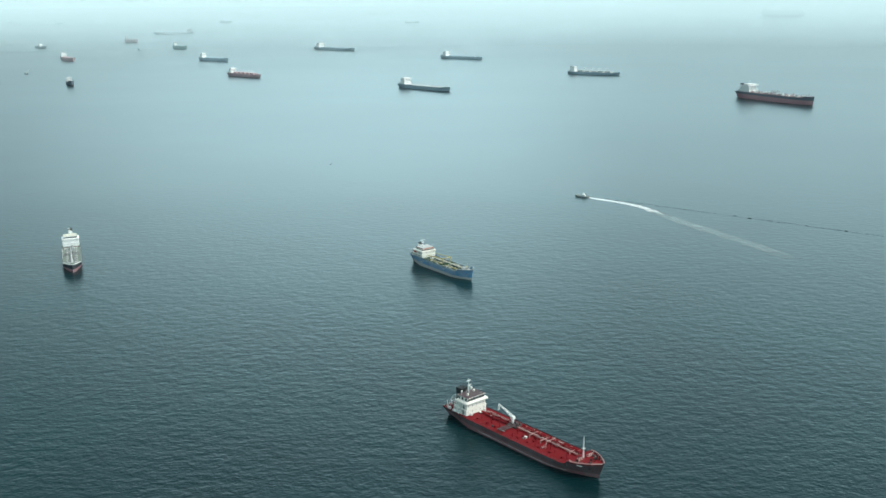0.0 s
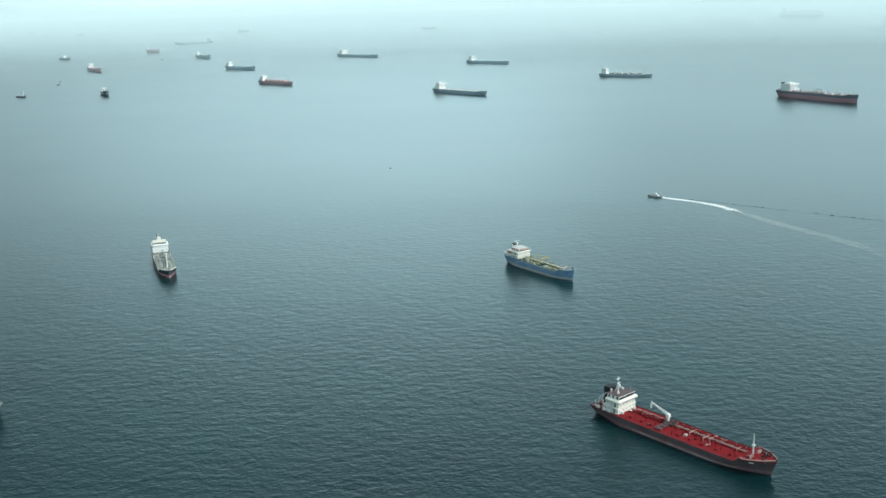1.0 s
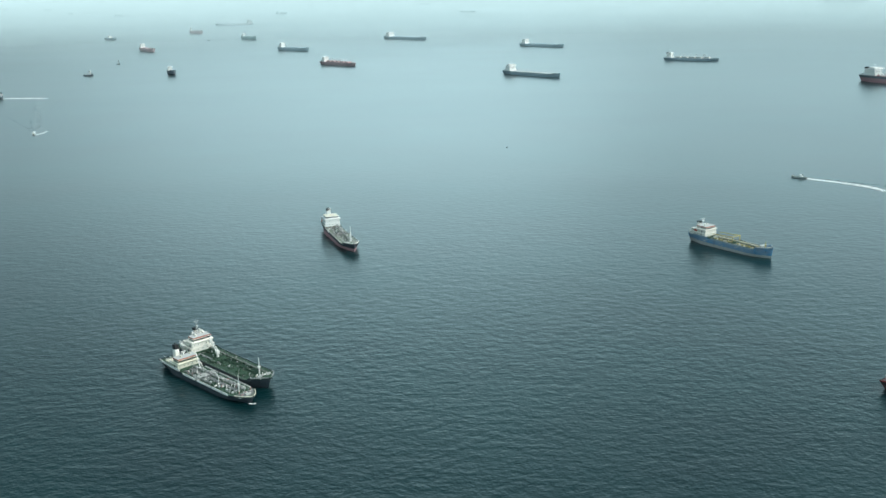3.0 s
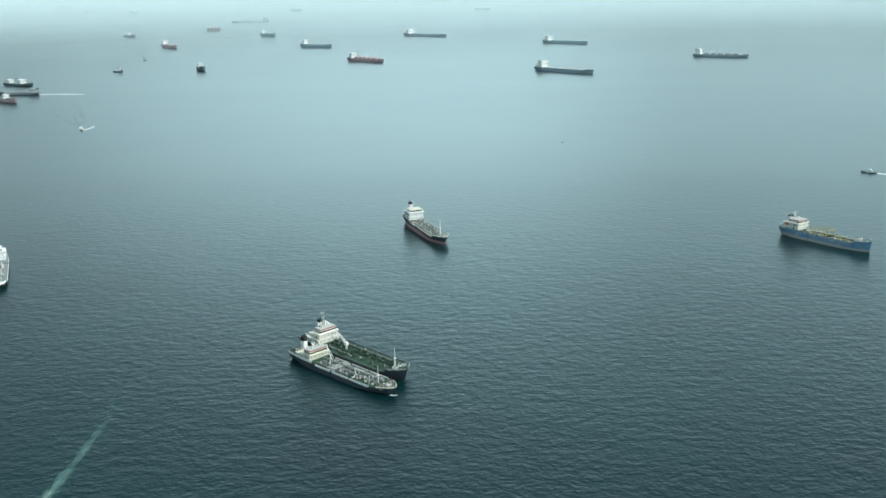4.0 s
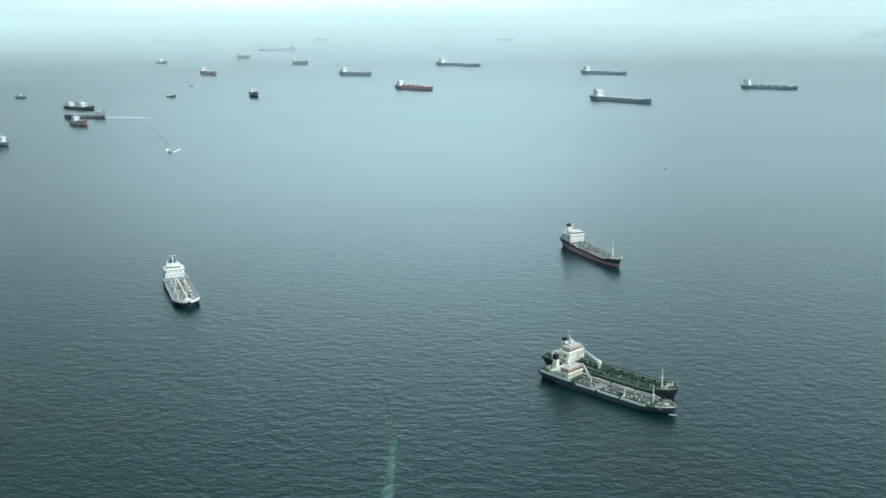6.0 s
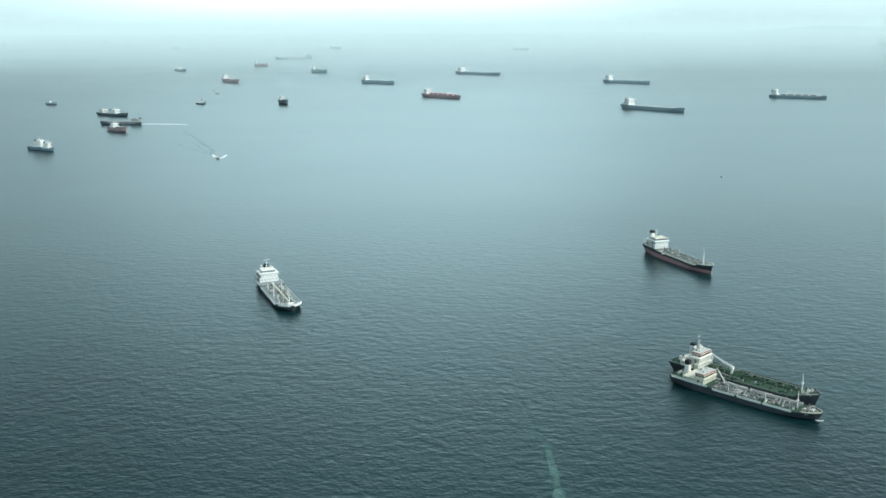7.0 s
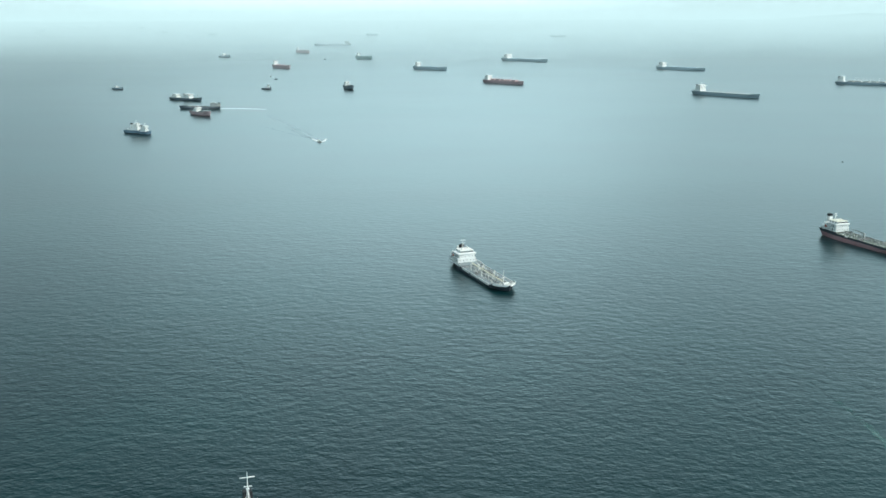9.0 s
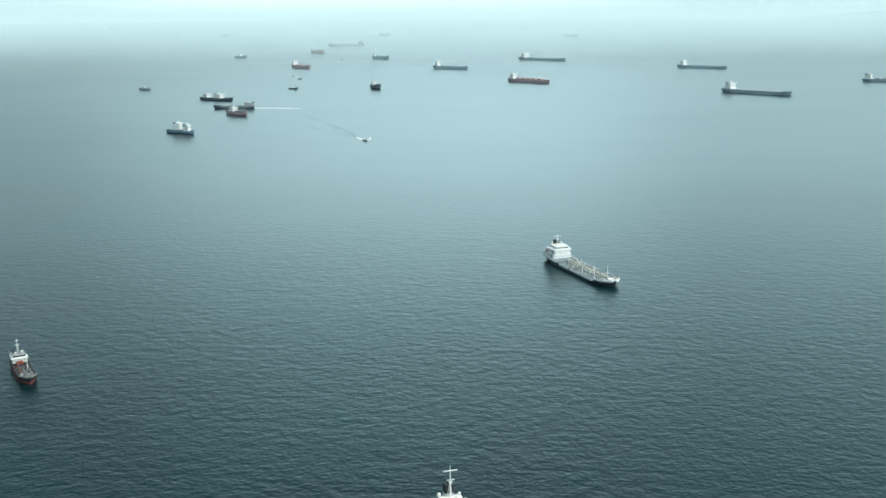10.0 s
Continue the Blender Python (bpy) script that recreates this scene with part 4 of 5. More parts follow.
# -- tanker with dark topsides and red underbody --
def red_bottomed_tanker():
    ship, L = place("tanker_ship", (-162.9, 409.2), (-181.3, 456.6), "dark tanker with red underbody and white house")
    f = Form(L, 8.2, 2.75, boot=1.75, fore=0.95, fore_at=0.86, poop=0.5, poop_at=0.22, rake=0.02, sheer=0.5)
    hull_parts(ship, f, NAVY, BOOT_RED, DECK_SAGE, rim=WHITE)
    x = lambda u: f.at(u, 1)
    z = f.deck - 0.12
    top, a, b = deckhouse(ship, x(0.05), x(0.215), 7.2, z + 0.5, 2, BRIGHT, th=1.6, roof=CREAM, wing=0.8)
    deck_fittings(ship, f, 0.225, 0.30, 18, (WHITE, WHITE, PALE), 35)
    funnel(ship, x(0.045), 0.3, z + 1.5, 1.9, 2.0, 5.9, BRIGHT, frac=0.2)
    radar_mast(ship, a + 0.6, 0.0, top, 3.2, BRIGHT, 1.6)
    railing(ship, f, 0.01, 0.21, BRIGHT, 0.6), railing(ship, f, 0.24, 0.86, WHITE), railing(ship, f, 0.9, 0.98, WHITE, 0.4)
    pipe_run(ship, x(0.24), x(0.86), -0.5, z, 0.1, GREY, 3)
    catwalk(ship, x(0.22), x(0.87), 0.9, z, GREY, 0.5)
    manifold(ship, x(0.52), z, 6.6, GREY, 6)
    deck_crane(ship, x(0.47), 1.0, z, 1.6, (x(0.33), 0.4, z + 2.8), PALE)
    tank_hatches(ship, f, (0.28, 0.35, 0.43, 0.60, 0.68, 0.76, 0.83), PALE)
    deck_fittings(ship, f, 0.26, 0.84, 60, (PALE, DECK_SAGE, DECK_SAGE, WHITE), 4)
    fore_mast(ship, x(0.868), f.top(0.89) - 0.3, 6.8, BRIGHT, 0.26)
    fore_gear(ship, f, PALE)
    lifeboat(ship, x(0.09), -3.3, z + 1.3, ORANGE, 2.2), lifeboat(ship, x(0.09), 3.3, z + 1.3, ORANGE, 2.2)
    bm = bmesh.new()
    box(bm, x(0.345), x(0.385), -f.beam / 2 - 0.04, -f.beam / 2 + 0.3, z - 0.35, z + 0.35, bevel=0.04)
    part("gangway", bm, WHITE, ship)


# -- two ships rafted together --
def bunker_barge():
    ship, L = place("bunker_tanker", (-172.5, 245.0), (-203.8, 274.3), "dark bunker tanker with cream house, moored alongside another ship")
    f = Form(L, 7.6, 1.85, boot=0.4, fore=0.3, fore_at=0.87, poop=0.4, poop_at=0.28, rake=0.03, full=2.8)
    hull_parts(ship, f, NAVY, NAVY, DECK_GREEN, bulwark=WHITE, fore_deck=DECK_GREY, rim=CREAM)
    x = lambda u: f.at(u, 1)
    z = f.deck - 0.12
    top, a, b = deckhouse(ship, x(0.11), x(0.25), 7.0, z + 0.4, 1, CREAM, th=1.3, roof=PALE, wing=0.25, bridge_len=0.45, trim=ORANGE_RED)
    funnel(ship, x(0.085), 0.6, z + 0.4, 1.5, 1.6, 4.9, WHITE, frac=0.3)
    radar_mast(ship, a + 0.4, 0, top, 1.2)
    pipe_run(ship, x(0.30), x(0.83), -0.4, z, 0.1, GREY, 4)
    pipe_run(ship, x(0.30), x(0.62), -2.4, z, 0.1, GREY, 2), pipe_run(ship, x(0.55), x(0.83), 2.1, z, 0.1, PALE, 2)
    catwalk(ship, x(0.28), x(0.86), 0.85, z, GREY, 0.5)
    manifold(ship, x(0.47), z, 5.6, PALE, 5)
    for u, h in ((0.40, 2.6), (0.66, 2.4)):
        bm = bmesh.new()
        rod(bm, (x(u), -0.9, z - 0.1), (x(u), -0.9, z + h), 0.14, 0.09)
        rod(bm, (x(u), -0.9, z + h * 0.9), (x(u) + 2.2, 0.8, z + h * 0.6), 0.07, seg=5)
        part("hose_derrick", bm, WHITE, ship)
    tank_hatches(ship, f, (0.33, 0.42, 0.53, 0.60, 0.70, 0.78, 0.84), PALE)
    deck_fittings(ship, f, 0.29, 0.84, 90, (GREY, PALE, DECK_GREEN, WHITE, GREY, PIPE_PINK), 5)
    deck_fittings(ship, f, 0.02, 0.10, 6, (WHITE, CREAM), 15)
    fore_mast(ship, x(0.845), f.deck - 0.12, 5.0, WHITE, 0.15)
    fore_gear(ship, f, GREY)
    bm = bmesh.new()                                   # hose boom topped up beside the house
    rod(bm, (x(0.36), 1.4, z - 0.1), (x(0.27), 2.2, z + 4.4), 0.16, 0.1, 7)
    rod(bm, (x(0.27), 2.2, z + 4.4), (x(0.24), 2.2, z + 2.2), 0.05, seg=5)
    rod(bm, (x(0.36), 2.4, z - 0.1), (x(0.27), 2.2, z + 4.4), 0.08, 0.06, 5)
    part("hose_boom", bm, WHITE, ship)
    bm = bmesh.new()
    box(bm, x(0.925), x(0.945), -0.8, 0.8, f.top(0.94) - 0.32, f.top(0.94) + 0.3, bevel=0.1)
    part("bow_store", bm, PALE, ship)
    deck_fittings(ship, f, 0.88, 0.95, 12, (PIPE_PINK, GREY, WHITE), 25, 0.3)
    name_bars(ship, f, 0.93, 1.55, 0.9, 0.14)
    railing(ship, f, 0.01, 0.26, WHITE)


def green_decked_tanker():
    ship, L = place("tanker_ship", (-169.9, 255.1), (-201.4, 285.0), "green-decked tanker with tall white house, bunker vessel alongside")
    f = Form(L, 9.8, 2.7, boot=0.5, fore=0.8, fore_at=0.88, poop=0.3, poop_at=0.23, rake=0.03, full=2.8)
    hull_parts(ship, f, NAVY, NAVY, DECK_GREEN, rim=GREY)
    x = lambda u: f.at(u, 1)
    z = f.deck - 0.12
    top, a, b = deckhouse(ship, x(0.09), x(0.215), 8.0, z + 0.3, 2, WORN_WHITE, th=1.4, trim=ORANGE_RED, roof=PALE, wing=0.8, bridge_len=0.5, shrink=0.12, setback=0.16)
    deck_fittings(ship, f, 0.005, 0.085, 16, (WHITE, PALE, GREY, DECK_GREEN), 26)
    for k, (dx, dy, s, h) in enumerate(((-0.2, 1.9, 0.7, 1.1), (0.5, -1.2, 0.5, 0.7), (0.2, 0.9, 0.35, 1.5), (-0.8, -0.9, 0.5, 1.3), (-1.3, 0.6, 0.8, 0.6))):
        bm = bmesh.new()                               # lockers and vents stepping up to the mast
        box(bm, a + dx - s, a + dx + s, dy - s * 0.7, dy + s * 0.7, top - (0.02 if dx > 0 else 1.5), top + h - (0 if dx > 0 else 0.6), tx=0.08, ty=0.06, bevel=0.06)
        part("bridge_locker", bm, (WHITE, PALE)[k % 2], ship)
    funnel(ship, x(0.115), 0.6, z + 3.0, 1.5, 1.6, 3.4, WHITE, frac=0.22)
    radar_mast(ship, a + 0.3, 0, top, 4.9, PALE, 1.9)
    radome(ship, a + 0.2, 1.6, top, 0.35), radome(ship, a + 0.2, -1.6, top, 0.28)
    lifeboat(ship, x(0.12), -4.4, z + 1.2, WHITE, 2.4), lifeboat(ship, x(0.12), 4.4, z + 1.2, WHITE, 2.4)
    deck_crane(ship, x(0.42), -0.4, z, 1.7, (x(0.235), 1.9, z + 3.9))
    pipe_run(ship, x(0.24), x(0.86), 0.6, z, 0.12, DECK_GREEN, 4)
    pipe_run(ship, x(0.26), x(0.50), -2.4, z, 0.12, GREY, 2)
    catwalk(ship, x(0.22), x(0.88), 2.2, z, DECK_GREY)
    manifold(ship, x(0.46), z, 7.4, DECK_GREEN, 6)
    deck_ribs(ship, f, 0.25, 0.86, 16, DECK_GREEN)
    tank_hatches(ship, f, (0.29, 0.38, 0.55, 0.64, 0.72, 0.80), DECK_GREEN)
    fore_mast(ship, x(0.885), f.top(0.9) - 0.3, 5.2)
    deck_fittings(ship, f, 0.25, 0.86, 70, (DECK_GREEN, DECK_GREEN, DECK_GREY, GREY, PALE), 6)
    deck_fittings(ship, f, 0.90, 0.95, 7, (CREAM, WHITE), 16, 0.3)
    fore_gear(ship, f, PALE)
    railing(ship, f, 0.01, 0.19, WHITE), railing(ship, f, 0.23, 0.87, GREY), railing(ship, f, 0.9, 0.98, GREY, 0.3)


# -- pale-decked coaster; a like one lies further west --
def pale_coaster(bow, stern, label, hull, mast_h=3.0, tiers=2, deck=2.4, beam=9.4, th=1.35):
    ship, L = place("coaster_ship", bow, stern, label)
    f = Form(L, beam, deck, boot=deck * 0.25, fore=0.75, fore_at=0.86, poop=0.4, poop_at=0.27, rake=0.02, sheer=0.4, full=3.4)
    hull_parts(ship, f, hull, NAVY, DECK_STEEL, bulwark=BRIGHT, fore_deck=PALE, strake=0.6)
    x = lambda u: f.at(u, 1)
    z = f.deck - 0.12
    top, a, b = deckhouse(ship, x(0.02), x(0.18), beam * 0.78, z + 0.4, tiers, BRIGHT, th=th, roof=WHITE, wing=1.3, glazing=0.28, shrink=0.13, gallery=0.25)
    funnel(ship, x(0.07), 0.0, z + 0.4 + th * (tiers - 1), 1.9, 1.7, 4.7, PALE, frac=0.34)
    radar_mast(ship, a + 0.7, 0, top, mast_h, BRIGHT, 2.8)
    radome(ship, a + 0.5, -2.2, top, 0.42), radome(ship, a + 0.9, 1.7, top, 0.3)
    lifeboat(ship, x(0.06), -3.5, z + 1.4, ORANGE_RED, 2.0)
    catwalk(ship, x(0.26), x(0.87), 0.2, z, CREAM, 0.6, 1.1)
    pipe_run(ship, x(0.28), x(0.85), -1.3, z, 0.1, GREY, 2), pipe_run(ship, x(0.28), x(0.85), 1.7, z, 0.1, DECK_GREY, 3)
    manifold(ship, x(0.52), z, 6.2, GREY, 5)
    bm = bmesh.new()
    rod(bm, (x(0.50), -1.6, z - 0.1), (x(0.50), -1.6, z + 3.0), 0.26, 0.2)
    box(bm, x(0.50) - 0.35, x(0.50) + 0.35, -1.95, -1.25, z + 3.0, z + 3.5, bevel=0.06)
    rod(bm, (x(0.50), -1.6, z + 3.2), (x(0.38), -0.6, z + 3.6), 0.14, 0.08)
    part("hose_crane", bm, WHITE, ship)
    for u, y in ((0.40, 2.6), (0.40, -2.9), (0.62, 2.6), (0.72, -2.4), (0.62, -2.9)):
        bm = bmesh.new()
        rod(bm, (x(u), y, z - 0.1), (x(u), y, z + 2.3), 0.24, 0.18, 8)
        rod(bm, (x(u), y, z + 1.9), (x(u) + 1.6, y * 0.4, z + 0.9), 0.07, seg=5)
        part("vent_post", bm, WHITE, ship)
    tank_hatches(ship, f, (0.31, 0.38, 0.45, 0.60, 0.68, 0.76, 0.82), PALE)
    deck_fittings(ship, f, 0.29, 0.84, 70, (PALE, GREY, WHITE, WHITE), 7)
    fore_mast(ship, x(0.885), f.top(0.9) - 0.3, 5.0, WHITE, 0.19)
    fore_gear(ship, f, PALE)
    bm = bmesh.new()
    box(bm, x(0.915), x(0.945), -1.1, 1.1, f.top(0.93) - 0.32, f.top(0.93) + 0.45, bevel=0.08)
    part("bow_store", bm, WHITE, ship)
    railing(ship, f, 0.01, 0.26, WHITE)
    return ship


# -- small supply vessel --
def small_tanker():
    ship, L = place("supply_vessel", *by_heading(-508.2, 247.0, -54.0, 22.0), "small dark supply vessel with red-banded waterline and white house")
    f = Form(L, 4.8, 1.4, boot=0.75, fore=0.7, fore_at=0.84, poop=0.3, poop_at=0.3, rake=0.03, full=2.8)
    hull_parts(ship, f, BLACK, DULL_RED, MANIFOLD_GREY, fore_deck=DECK_GREY, rim=GREY)
    x = lambda u: f.at(u, 1)
    z = f.deck - 0.12
    top, a, b = deckhouse(ship, x(0.10), x(0.30), 3.7, z + 0.3, 1, WHITE, th=1.2, roof=GREY, wing=0.5, bridge_len=0.55)
    funnel(ship, x(0.09), -0.9, z + 0.4, 0.9, 1.1, 2.4, BLACK)
    deck_fittings(ship, f, 0.01, 0.09, 8, (GREY, WHITE, MANIFOLD_GREY), 31)
    deck_fittings(ship, f, 0.40, 0.82, 24, (GREY, MANIFOLD_GREY, DULL_RED, PALE), 32)
    radar_mast(ship, a + 0.3, 0, top, 4.2, WHITE, 0.9)
    bm = bmesh.new()
    box(bm, x(0.305), x(0.33), -1.1, 0.8, z - 0.03, z + 1.0, bevel=0.06)
    part("store_box", bm, DULL_RED, ship, "red painted deck store")
    pipe_run(ship, x(0.45), x(0.82), 0, z, 0.1, GREY, 3)
    bm = bmesh.new()
    rod(bm, (x(0.60), 0.9, z - 0.1), (x(0.60), 0.9, z + 3.4), 0.13, 0.08)
    rod(bm, (x(0.60), 0.9, z + 0.8), (x(0.80), 0.4, z + 2.6), 0.08, 0.05)
    part("derrick", bm, WHITE, ship)
    tank_hatches(ship, f, (0.5, 0.62, 0.74), GREY)
    fore_gear(ship, f, GREY)
    railing(ship, f, 0.01, 0.82, GREY, 0.35, step=1.2)


red_tanker()
blue_tanker()
red_bottomed_tanker()
bunker_barge()
green_decked_tanker()
pale_coaster((-332.4, 344.9), (-352.9, 390.4), "dark-hulled coaster with white bulwarks, cluttered deck and white house", NAVY, 3.9, 2, 1.55, 9.9, 1.62)
pale_coaster(*by_heading(-376.2, 145.7, -70.0, 46.0), "dark-hulled coaster with tall white mast and white house", NAVY, 6.5, 3, 3.0, 9.0, 1.24)
small_tanker()


# ---- far anchorage: larger ships further out ----
def far_house(ship, xa, xb, B, z, h, mat):
    """Accommodation of a large ship: broad base, tower, full-width bridge wings, wheelhouse, funnel, mast."""
    n = xb - xa
    bm = bmesh.new()
    box(bm, xa - n * 0.25, xb + n * 0.1, -B * 0.40, B * 0.40, z - 0.05, z + h * 0.22, bevel=0.1)
    for k in range(3):
        z0 = z + h * (0.22 + 0.17 * k)
        box(bm, xa, xb - 0.04 * n * k, -B * (0.33 - 0.012 * k), B * (0.33 - 0.012 * k), z0, z0 + h * 0.155, bevel=0.06)
        box(bm, xa - 0.1 * n, xb + 0.05 * n, -B * 0.36, B * 0.36, z0 + h * 0.155, z0 + h * 0.172)
    house = part("deckhouse", bm, mat, ship)
    zb = z + h * 0.735
    me = window_mesh(B * 0.035, h * 0.05)
    for k in range(3):
        for i in range(6):
            same("window", me, house, xb - 0.04 * n * k + 0.01, B * (-0.26 + 0.104 * i), z + h * (0.305 + 0.17 * k))
    bm = bmesh.new()
    box(bm, xa + n * 0.35, xb + n * 0.06, -B * 0.47, B * 0.47, zb, zb + h * 0.045)
    box(bm, xa + n * 0.30, xb, -B * 0.30, B * 0.30, zb + h * 0.045, zb + h * 0.22, tx=0.03 * n, bevel=0.08)
    bridge = part("bridge", bm, mat, ship)
    me = window_mesh(B * 0.052, h * 0.075)
    for i in range(9):
        same("window", me, bridge, xb - 0.02 * n, B * (-0.264 + 0.066 * i), zb + h * 0.145)
    for sgn in (1, -1):
        bm = bmesh.new()
        box(bm, xb - n * 0.45, xb + n * 0.06, sgn * B * 0.44 - B * 0.03, sgn * B * 0.44 + B * 0.03, zb + h * 0.045, zb + h * 0.13, bevel=0.04)
        rod(bm, (xb - n * 0.2, sgn * B * 0.43, z + h * 0.2), (xb - n * 0.2, sgn * B * 0.43, zb), 0.12, seg=5)
        part("bridge_wing", bm, mat, bridge)
    top = zb + h * 0.22
    radar_mast(ship, xa + n * 0.62, 0, top, h * 0.38, mat, B * 0.24, False)
    funnel(ship, xa - n * 0.14, B * 0.04, z + h * 0.2, B * 0.24, n * 0.34, h * 0.72, mat, BLACK, 0.24)
    return top


def far_clutter(ship, form, u0, u1, n, mats, seed, tall=2.4):
    """Lockers, vents, derrick posts and hatch coamings on a large ship's deck."""
    rnd = random.Random(seed)
    for k in range(n):
        u = rnd.uniform(u0, u1)
        x, w, z = form.edge(u, 0.6, 0.12)
        y = rnd.uniform(-0.8, 0.8) * w
        bm = bmesh.new()
        if rnd.random() < 0.45:
            h = tall * rnd.uniform(0.5, 1.1)
            rod(bm, (x, y, z - 0.1), (x, y, z + h), 0.22, 0.14, 6)
            rod(bm, (x, y, z + h * 0.8), (x + rnd.uniform(-2, 2), y + rnd.uniform(-1, 1), z + h), 0.13, 0.09, 5)
            part("derrick_post", bm, rnd.choice(mats), ship)
        else:
            s, h = rnd.uniform(0.5, 1.4), tall * rnd.uniform(0.2, 0.5)
            box(bm, x - s, x + s, y - s * 0.6, y + s * 0.6, z - 0.05, z + h, tx=0.1, bevel=0.08)
            part("deck_gear", bm, rnd.choice(mats), ship)


def big_ship(name, bow, stern, label, hull, boot, kind, deck_h, house_h, bootz=1.0, house=BRIGHT, deck=None, beam=None, group="ships at the far anchorage"):
    ship, L = place(name, bow, stern, label, group=group)
    B = beam or L * 0.155
    f = Form(L, B, deck_h, boot=bootz, fore=deck_h * 0.16, fore_at=0.9, poop=0.0, poop_at=0.16, rake=0.015, full=3.2, sheer=0.3)
    hull_parts(ship, f, hull, boot, deck or hull, fine=False)
    x = lambda u: f.at(u, 1)
    z = deck_h - 0.12
    top = far_house(ship, x(0.06), x(0.18 if kind == "tanker" else 0.135), B, z, house_h * 1.08, house)
    seed = int(abs(bow[0]))
    if kind == "tanker":
        pipe_run(ship, x(0.2), x(0.88), 0, z, 0.25, GREY, 4, 0.8, False)
        manifold(ship, x(0.52), z, B * 0.8, GREY, 5, L * 0.012)
        deck_crane(ship, x(0.52), B * 0.2, z, house_h * 0.35, (x(0.45), B * 0.2, z + house_h * 0.5), PALE)
        fore_mast(ship, x(0.93), f.top(0.93) - 0.3, house_h * 0.6, PALE, 0.3)
        for u in (0.25, 0.33, 0.62, 0.72, 0.82):
            bm = bmesh.new()
            box(bm, x(u) - L * 0.012, x(u) + L * 0.012, -B * 0.3, B * 0.3, z - 0.05, z + 0.9, bevel=0.1)
            part("deck_gear", bm, PALE, ship)
        far_clutter(ship, f, 0.17, 0.93, 80, (PALE, BRIGHT, BRIGHT, BOOT_RED, MANIFOLD_GREY), seed, 3.6)
        railing(ship, f, 0.02, 0.98, PALE, 0.9, step=3.0)
    elif kind == "bulk":
        for k in range(7):
            u = 0.205 + 0.097 * k
            bm = bmesh.new()
            box(bm, x(u), x(u + 0.07), -B * 0.28, B * 0.28, z - 0.05, z + 1.1, bevel=0.15)
            part("hatch_cover", bm, deck or hull, ship)
        far_clutter(ship, f, 0.18, 0.95, 14, (PALE, house, GREY), seed, 2.2)
        fore_mast(ship, x(0.93), f.top(0.93) - 0.3, house_h * 0.45, PALE, 0.3)
    elif kind == "geared":
        for k in range(5):
            u = 0.20 + 0.135 * k
            bm = bmesh.new()
            box(bm, x(u), x(u + 0.09), -B * 0.3, B * 0.3, z - 0.05, z + 2.4, bevel=0.15)
            part("hatch_cover", bm, deck or hull, ship)
            if k:
                deck_crane(ship, x(u - 0.023), 0, z, house_h * 0.62, (x(u + 0.045), 0, z + house_h * 0.7), house)
        far_clutter(ship, f, 0.18, 0.95, 24, (house, PALE, house), seed, 3.2)
        fore_mast(ship, x(0.94), f.top(0.94) - 0.3, house_h * 0.4, PALE, 0.3)
    elif kind == "boxes":
        rnd = random.Random(7)
        for k in range(12):
            u = 0.19 + 0.06 * k
            h = house_h * rnd.uniform(0.55, 0.8)
            bm = bmesh.new()
            for r in range(4):
                for c in range(5):
                    y0 = -B * 0.46 + c * B * 0.184
                    box(bm, x(u), x(u + 0.052), y0, y0 + B * 0.178, z + r * h / 4, z + (r + 0.96) * h / 4)
            part("container_stack", bm, rnd.choice((HAZE_GREY, HAZED_BLUEGREY, HAZED_GREEN)), ship)
    return ship


def small_craft(name, bow, stern, label, hull, house_at=0.3, house_h=4.0, deck_h=2.5, boot=None, wide=0.24, house=BRIGHT, group="small craft among the ships", second=0.0, house_len=0.18):
    ship, L = place(name, bow, stern, label, "boat", group=group)
    B = L * wide
    f = Form(L, B, deck_h, boot=deck_h * 0.2, fore=deck_h * 0.35, fore_at=0.8, poop=0.0, poop_at=0.15, rake=0.04, full=2.4)
    hull_parts(ship, f, hull, boot or BLACK, DECK_GREY, fine=False)
    x = lambda u: f.at(u, 1)
    z = deck_h - 0.12
    top = far_house(ship, x(house_at - house_len / 2), x(house_at + house_len / 2), B, z, house_h * 0.85, house)
    if second:
        far_house(ship, x(second - 0.07), x(second + 0.07), B * 0.9, z, house_h * 0.7, house)
    if L > 15:
        bm = bmesh.new()
        box(bm, x(house_at + 0.2), x(0.76), -B * 0.28, B * 0.28, z - 0.05, z + deck_h * 0.25, bevel=0.1)
        part("hatch", bm, GREY, ship)
        fore_mast(ship, x(0.86), f.top(0.88) - 0.3, house_h * 0.8, PALE, 0.15)
        far_clutter(ship, f, house_at + 0.14 if house_at < 0.5 else 0.1, 0.84 if house_at < 0.5 else house_at - 0.14, 10, (PALE, house, GREY), int(abs(bow[0])), deck_h * 0.5)
    return ship


big_ship("tanker_ship", (434.8, 1119.6), (383.6, 1227.4), "large crude tanker, black topsides over faded red underbody", HAZED_INK, HAZED_BOOT, "tanker", 8.0, 9.6, 5.2, deck=BOOT_ROSE)
big_ship("tanker_ship", (14.7, 1345.0), (-55.1, 1428.4), "slate-hulled tanker with white house, in the haze", HAZED_SLATE, HAZED_SLATE, "plain", 5.0, 9.0, deck=PALE)
big_ship("bulk_carrier", (299.0, 1609.5), (223.2, 1660.5), "slate-hulled bulk carrier with deck cranes", HAZED_SLATE, HAZED_SLATE, "geared", 4.2, 8.5, deck=PALE, house=BRIGHT)
big_ship("bulk_carrier", (92.4, 2089.5), (9.8, 2178.2), "blue-grey bulk carrier, low in the haze", HAZED_BLUEGREY, HAZED_SLATE, "bulk", 5.6, 9.5)
